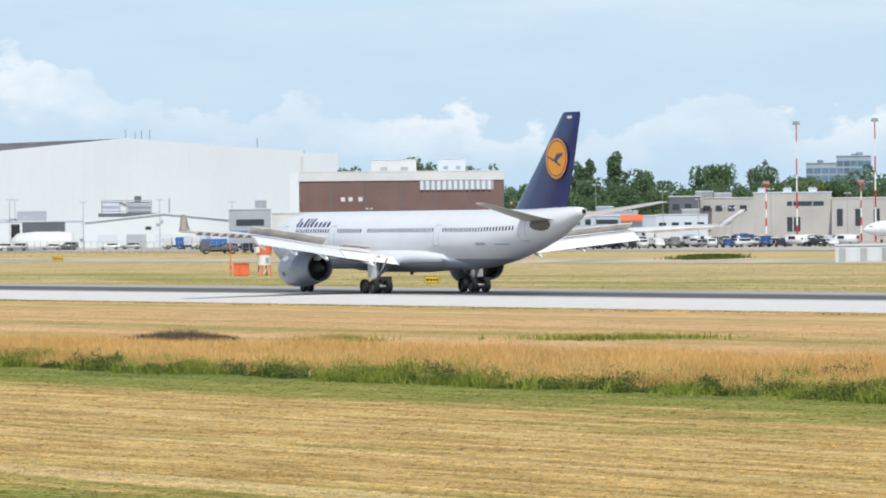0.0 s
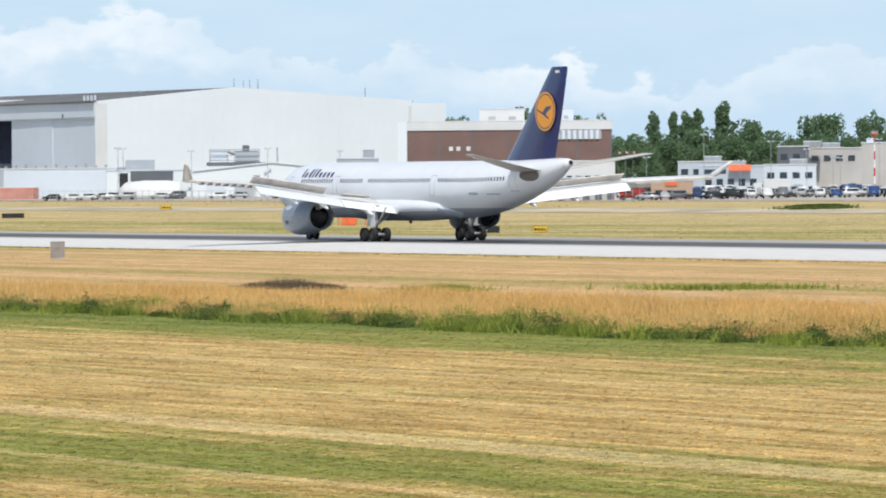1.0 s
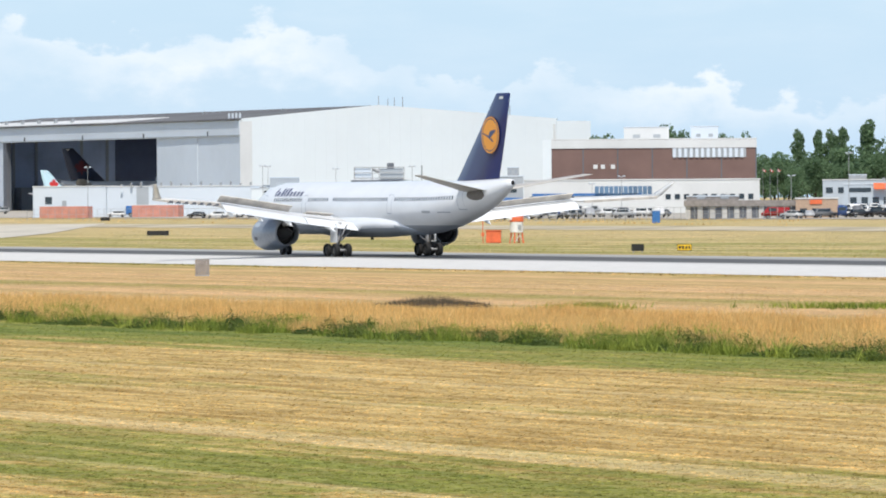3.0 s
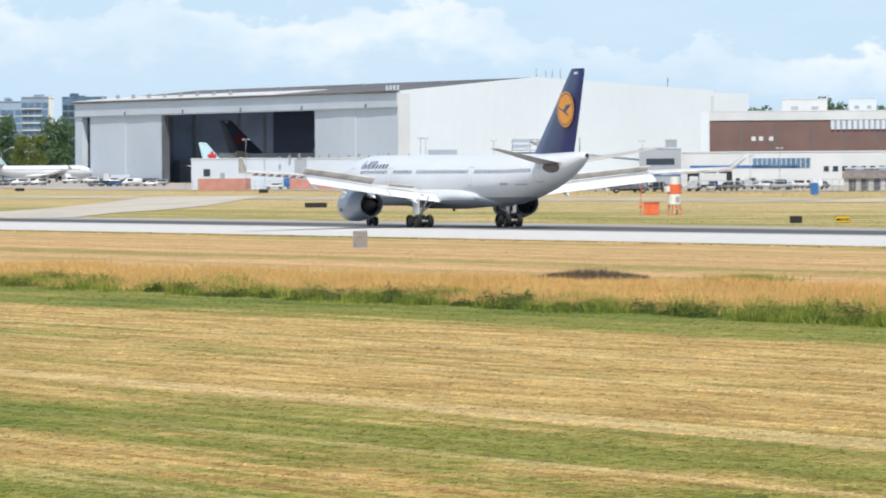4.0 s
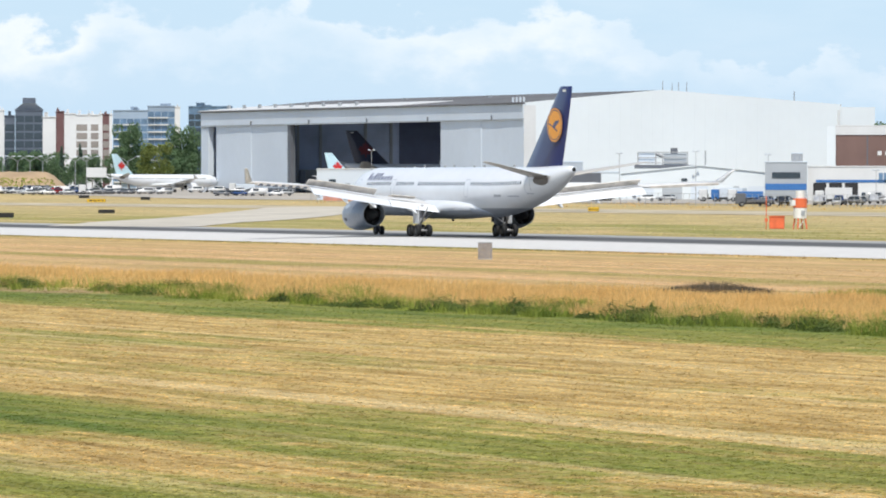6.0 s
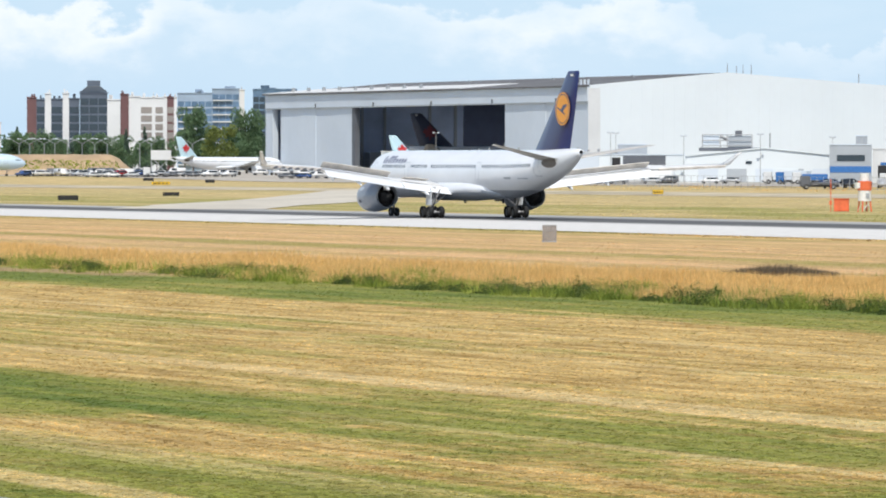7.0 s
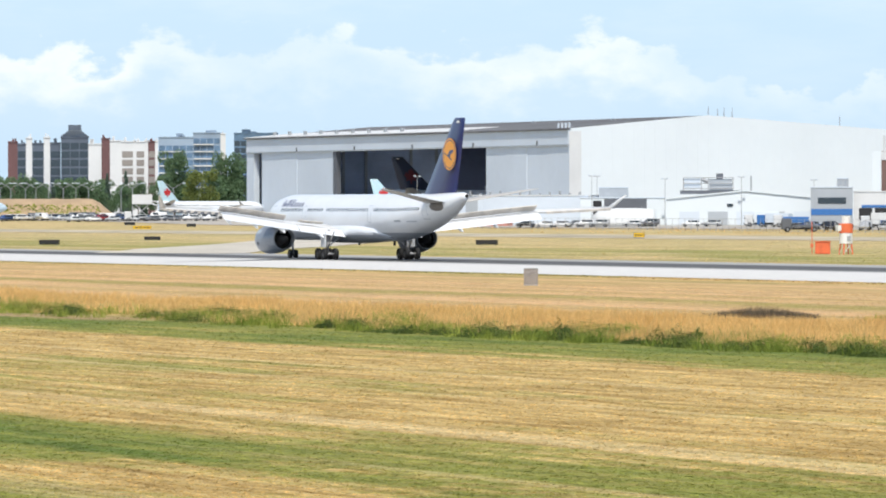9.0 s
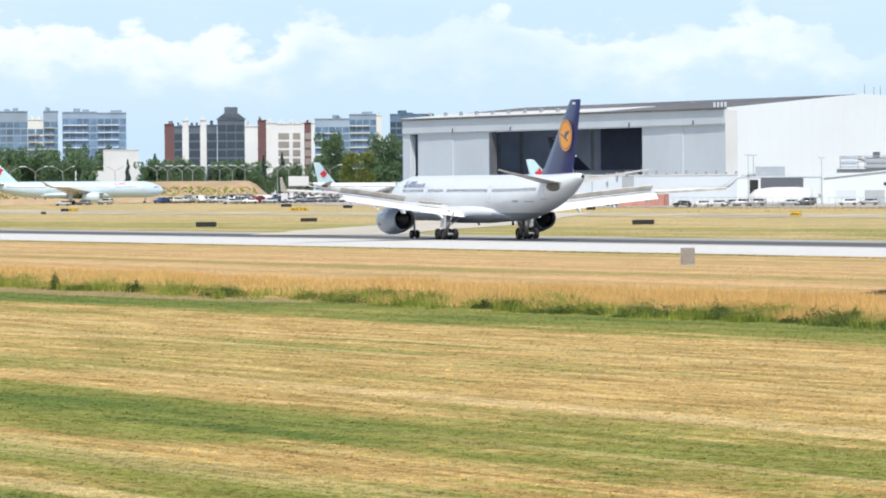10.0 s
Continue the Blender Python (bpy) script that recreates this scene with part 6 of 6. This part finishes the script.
def ditch():
    rs = np.random.RandomState(12)
    # tall dry grass on the far bank
    n = 200000
    x, y = scatter(n, 13, -146, -116)
    big, small = lumps(x, y, 14, 1.0), lumps(x, y, 3.5, 5.0)
    thin = np.where(y > 336, -0.28, 0.0)
    keep = (0.35 + big * 0.8 + small * 0.5 + thin + 0.25 * (x + 146) / 32) > rs.uniform(-0.2, 0.5, n)
    x, y, big, small = x[keep], y[keep], big[keep], small[keep]
    q = len(x)
    h = np.clip(0.62 + 0.5 * big + 0.4 * small, 0.15, 1.25) * rs.uniform(0.55, 1.15, q) * np.clip((x + 149) / 6, 0.35, 1) * np.where(y > 336, 0.8, 1.0)
    blades("tall_dry_grass", "tall golden dry grass along the ditch", x, y, np.full(q, -0.42), h, rs.uniform(0.02, 0.07, q), 0.38, REED, 14)
    # green rushes along the near bank, in clumps
    n = 150000
    x, y = scatter(n, 15, -149, -137)
    big, small = lumps(x, y, 7, 9.0), lumps(x, y, 1.9, 3.0)
    keep = (0.16 + big * 1.3 + small * 1.0 - 0.10 * np.abs(x + 144.2) - np.where(y > 326, 0.38, 0.0)) > rs.uniform(-0.15, 0.3, n)
    x, y, big, small = x[keep], y[keep], big[keep], small[keep]
    q = len(x)
    h = np.clip(0.40 + 0.8 * big + 0.9 * small, 0.1, 1.2) * rs.uniform(0.25, 1.0, q)
    blades("green_rushes", "green rushes in clumps along the ditch", x, y, np.full(q, -0.42), h, rs.uniform(0.02, 0.08, q), 0.5, REED_GREEN, 16)
    # brown stand of seed heads, and thin green lines behind
    n = 3600
    b = np.radians(27.8829 + rs.uniform(-2.95, -1.95, n) + rs.normal(0, 0.05, n))
    d = rs.normal(366, 3.0, n)
    x, y = EYE[0] + d * np.sin(b), d * np.cos(b)
    blades("brown_seed_heads", "dark brown stand of seed heads beyond the ditch", x, y, np.full(n, -0.42), 0.2 + 0.62 * rs.uniform(0, 1, n) ** 1.3 * np.clip(1.2 - np.abs(b - np.radians(27.8829 - 2.45)) / np.radians(0.5), 0.25, 1), rs.uniform(0.03, 0.09, n), 0.3, REED_BROWN, 17)
    n = 2500
    b = np.radians(27.8829 + np.where(rs.uniform(0, 1, n) < 0.5, rs.normal(-0.95, 0.2, n), rs.normal(1.8, 0.5, n)))
    d = rs.normal(358, 3.0, n)
    x, y = EYE[0] + d * np.sin(b), d * np.cos(b)
    blades("weed_patch", "thin green weeds in the dry verge", x, y, np.full(n, -0.42), rs.uniform(0.15, 0.5, n), rs.uniform(0.03, 0.12, n), 0.3, REED_GREEN, 18)
    n = 9000
    b = np.radians(27.8829 + rs.normal(2.62, 0.12, n))
    d = rs.normal(937, 5.0, n)
    x, y = EYE[0] + d * np.sin(b), d * np.cos(b)
    z = np.array([ground_z(a, c) for a, c in zip(x, y)])
    blades("low_scrub", "low green scrub on the airfield", x, y, z - 0.05, rs.uniform(0.2, 0.8, n), rs.uniform(0.1, 0.4, n), 0.3, BUSH_DARK, 19)
    n = 14000
    x, y = scatter(n, 20, 212, 256, -6.5, 1.5)
    keep = lumps(x, y, 9, 2.0) > 0.32
    x, y = x[keep], y[keep]
    z = np.array([ground_z(a, c) for a, c in zip(x, y)])
    blades("apron_weeds", "dry weeds along the apron fence", x, y, z - 0.05, rs.uniform(0.15, 0.6, len(x)), rs.uniform(0.05, 0.25, len(x)), 0.4, REED, 21)


def shrub(az, d, w, h, seed, leaves, label):
    """A low bush of many small leaves."""
    x, y = survey(az, d)
    rnd = random.Random(seed)
    bm = bmesh.new()
    lobes = [(rnd.uniform(-0.5, 0.5) * w, rnd.uniform(-0.9, 0.9) * w, rnd.uniform(0.3, 0.75) * w, rnd.uniform(0.35, 1.1) * h) for _ in range(7)]
    for _ in range(1500):
        cx, cy, r, top = rnd.choice(lobes)
        a, k = rnd.uniform(0, 6.283), rnd.random() ** 0.6
        p = Vector((cx + r * k * math.cos(a), cy + r * k * math.sin(a), top * (1 - 0.75 * k * k) * rnd.uniform(0.1, 1.15)))
        s = rnd.uniform(0.02, 0.05)
        q = Euler((rnd.uniform(-1, 1), rnd.uniform(-1, 1), rnd.uniform(0, 6.3))).to_matrix()
        bm.faces.new([bm.verts.new(p + q @ Vector((s * u, s * v, 0))) for u, v in ((-1, -0.4), (0.3, -0.8), (1, 0.2), (-0.2, 0.8))])
    ob = thing("shrub", label, "shrub", Matrix.Translation((x, y, -0.42)), "shrubs along the ditch")
    part("leaves", bm, leaves, ob)
    part("stem", rods([((0, 0, -0.05), (0.05 * w, 0, h * 0.6)), ((0, 0, -0.05), (-0.2 * w, 0.1 * w, h * 0.6))], 0.03, 0.015, 5), BARK, ob)


field()
ditch()
for i, (az, d, w, h) in enumerate(((-3.2, 297, 1.0, 0.7), (-1.3, 276, 1.3, 0.75), (-0.4, 266, 1.6, 0.8), (0.2, 262, 1.2, 0.8), (-2.3, 289, 1.2, 0.7), (1.5, 254, 1.3, 0.7), (2.6, 244, 1.6, 0.8), (3.1, 243, 1.1, 0.7), (3.9, 238, 1.4, 0.8), (4.2, 236, 1.2, 0.7), (3.9, 262, 1.6, 1.0), (-4.3, 312, 1.1, 0.7),
                                   (-5.6, 330, 1.2, 0.7), (-4.8, 318, 1.0, 0.7), (-6.2, 338, 1.2, 0.8), (-7.55, 372, 1.5, 1.0), (-7.4, 365, 1.2, 0.9), (-7.1, 352, 1.4, 0.9), (-9.1, 384, 1.7, 0.9), (-9.4, 392, 1.5, 0.8), (-9.0, 380, 1.2, 0.8), (-9.9, 402, 1.3, 0.7), (-10.6, 412, 1.2, 0.7), (-1.9, 284, 1.0, 0.7))):
    shrub(az, d, w, h * 0.85, 40 + i, BUSH_DARK, "low green shrub at the ditch edge")
bush_rnd = random.Random(77)
for i in range(64):
    az = -10.9 + 15.4 * (i + bush_rnd.uniform(-1.6, 1.6)) / 63
    if -10.9 < az < -6.4 and bush_rnd.random() < 0.55:
        continue
    d = (123.3 + bush_rnd.uniform(-1.5, 2.5)) / math.sin(radians(27.8829 + az))
    pale = bush_rnd.random() < 0.55
    shrub(az, d, bush_rnd.uniform(0.5, 2.6), bush_rnd.uniform(0.35, 1.05), 90 + i, BUSH if pale else BUSH_DARK, "low yellow-green bush among the ditch rushes" if pale else "low green shrub at the ditch edge")


# dense growth at the foot of the bank, its dark leaves imitating shade there
for i in range(46):
    az = -6.6 + 11.2 * (i + bush_rnd.uniform(-1.0, 1.0)) / 45
    d = (121.6 + bush_rnd.uniform(-0.8, 1.2)) / math.sin(radians(27.8829 + az))
    shrub(az, d, bush_rnd.uniform(0.7, 1.9), bush_rnd.uniform(0.25, 0.6), 190 + i, BUSH_DARK, "low green growth, darkened for shade, at the ditch edge")


def near_fence():
    """Wire perimeter fence topped with a coil, close to the stand."""
    ob = thing("perimeter_fence", "grey wire fence topped with coiled wire", "fence", Matrix())
    pts = [survey(az, 70.7 - 2.87 * (az + 10.06)) for az in np.linspace(-14, -7.5, 12)]
    top = 2.0
    for x, y in pts[::3]:
        part("post", rods([((x, y, -0.45), (x, y, top))], 0.04), GALV, ob)
    (xa, ya), (xb, yb) = pts[0], pts[-1]
    for z in np.linspace(-0.2, top, 12):
        part("wire", rods([((xa, ya, z), (xb, yb, z))], 0.008, n=4), GALV, ob)
    L = math.hypot(xb - xa, yb - ya)
    ux, uy = (xb - xa) / L, (yb - ya) / L
    bm = bmesh.new()
    prev = None
    for i in range(int(L / 0.16) * 12):
        a = 2 * math.pi * i / 12
        s = 0.16 * i / 12
        p = (xa + ux * s + uy * 0.28 * math.sin(a), ya + uy * s - ux * 0.28 * math.sin(a), top + 0.30 + 0.28 * math.cos(a))
        if prev:
            rod(bm, prev, p, 0.011, n=3)
        prev = p
    part("wire_coil", bm, GALV, ob, "coil of grey wire")


near_fence()


# ---- movement ----
ROLL = (
    (0, 509.8), (0.5, 521.6), (1, 533.18), (1.5, 544.53), (2, 555.62), (2.5, 566.36), (2.7, 570.53), (3.8, 592.9), (4, 596.7), (4.5, 605.8), (5, 614.8), (5.5, 623.6),
    (6, 632.15), (7.3, 652.1), (7.5, 655.1), (8, 662.2), (8.5, 669.1), (9, 675.65), (9.5, 681.95), (10, 687.94),
)


def roll_at(t):
    """How far the aircraft has come along the runway after t seconds."""
    return float(np.polyval(ROLL_FIT, t))


ROLL_FIT = np.polyfit([t for t, _ in ROLL], [y for _, y in ROLL], 4)


def motions():
    times = [i / 10 for i in range(101)]
    walk(jet, [(t, pose(0, roll_at(t), 0.03)) for t in times])
    for w, radius in jet_wheels:
        home = w.matrix_basis.copy()
        walk(w, [(i / FPS, home @ pose(0, 0, 0, -math.degrees((roll_at(i / FPS) - roll_at(0)) / radius))) for i in range(0, 301)])


motions()
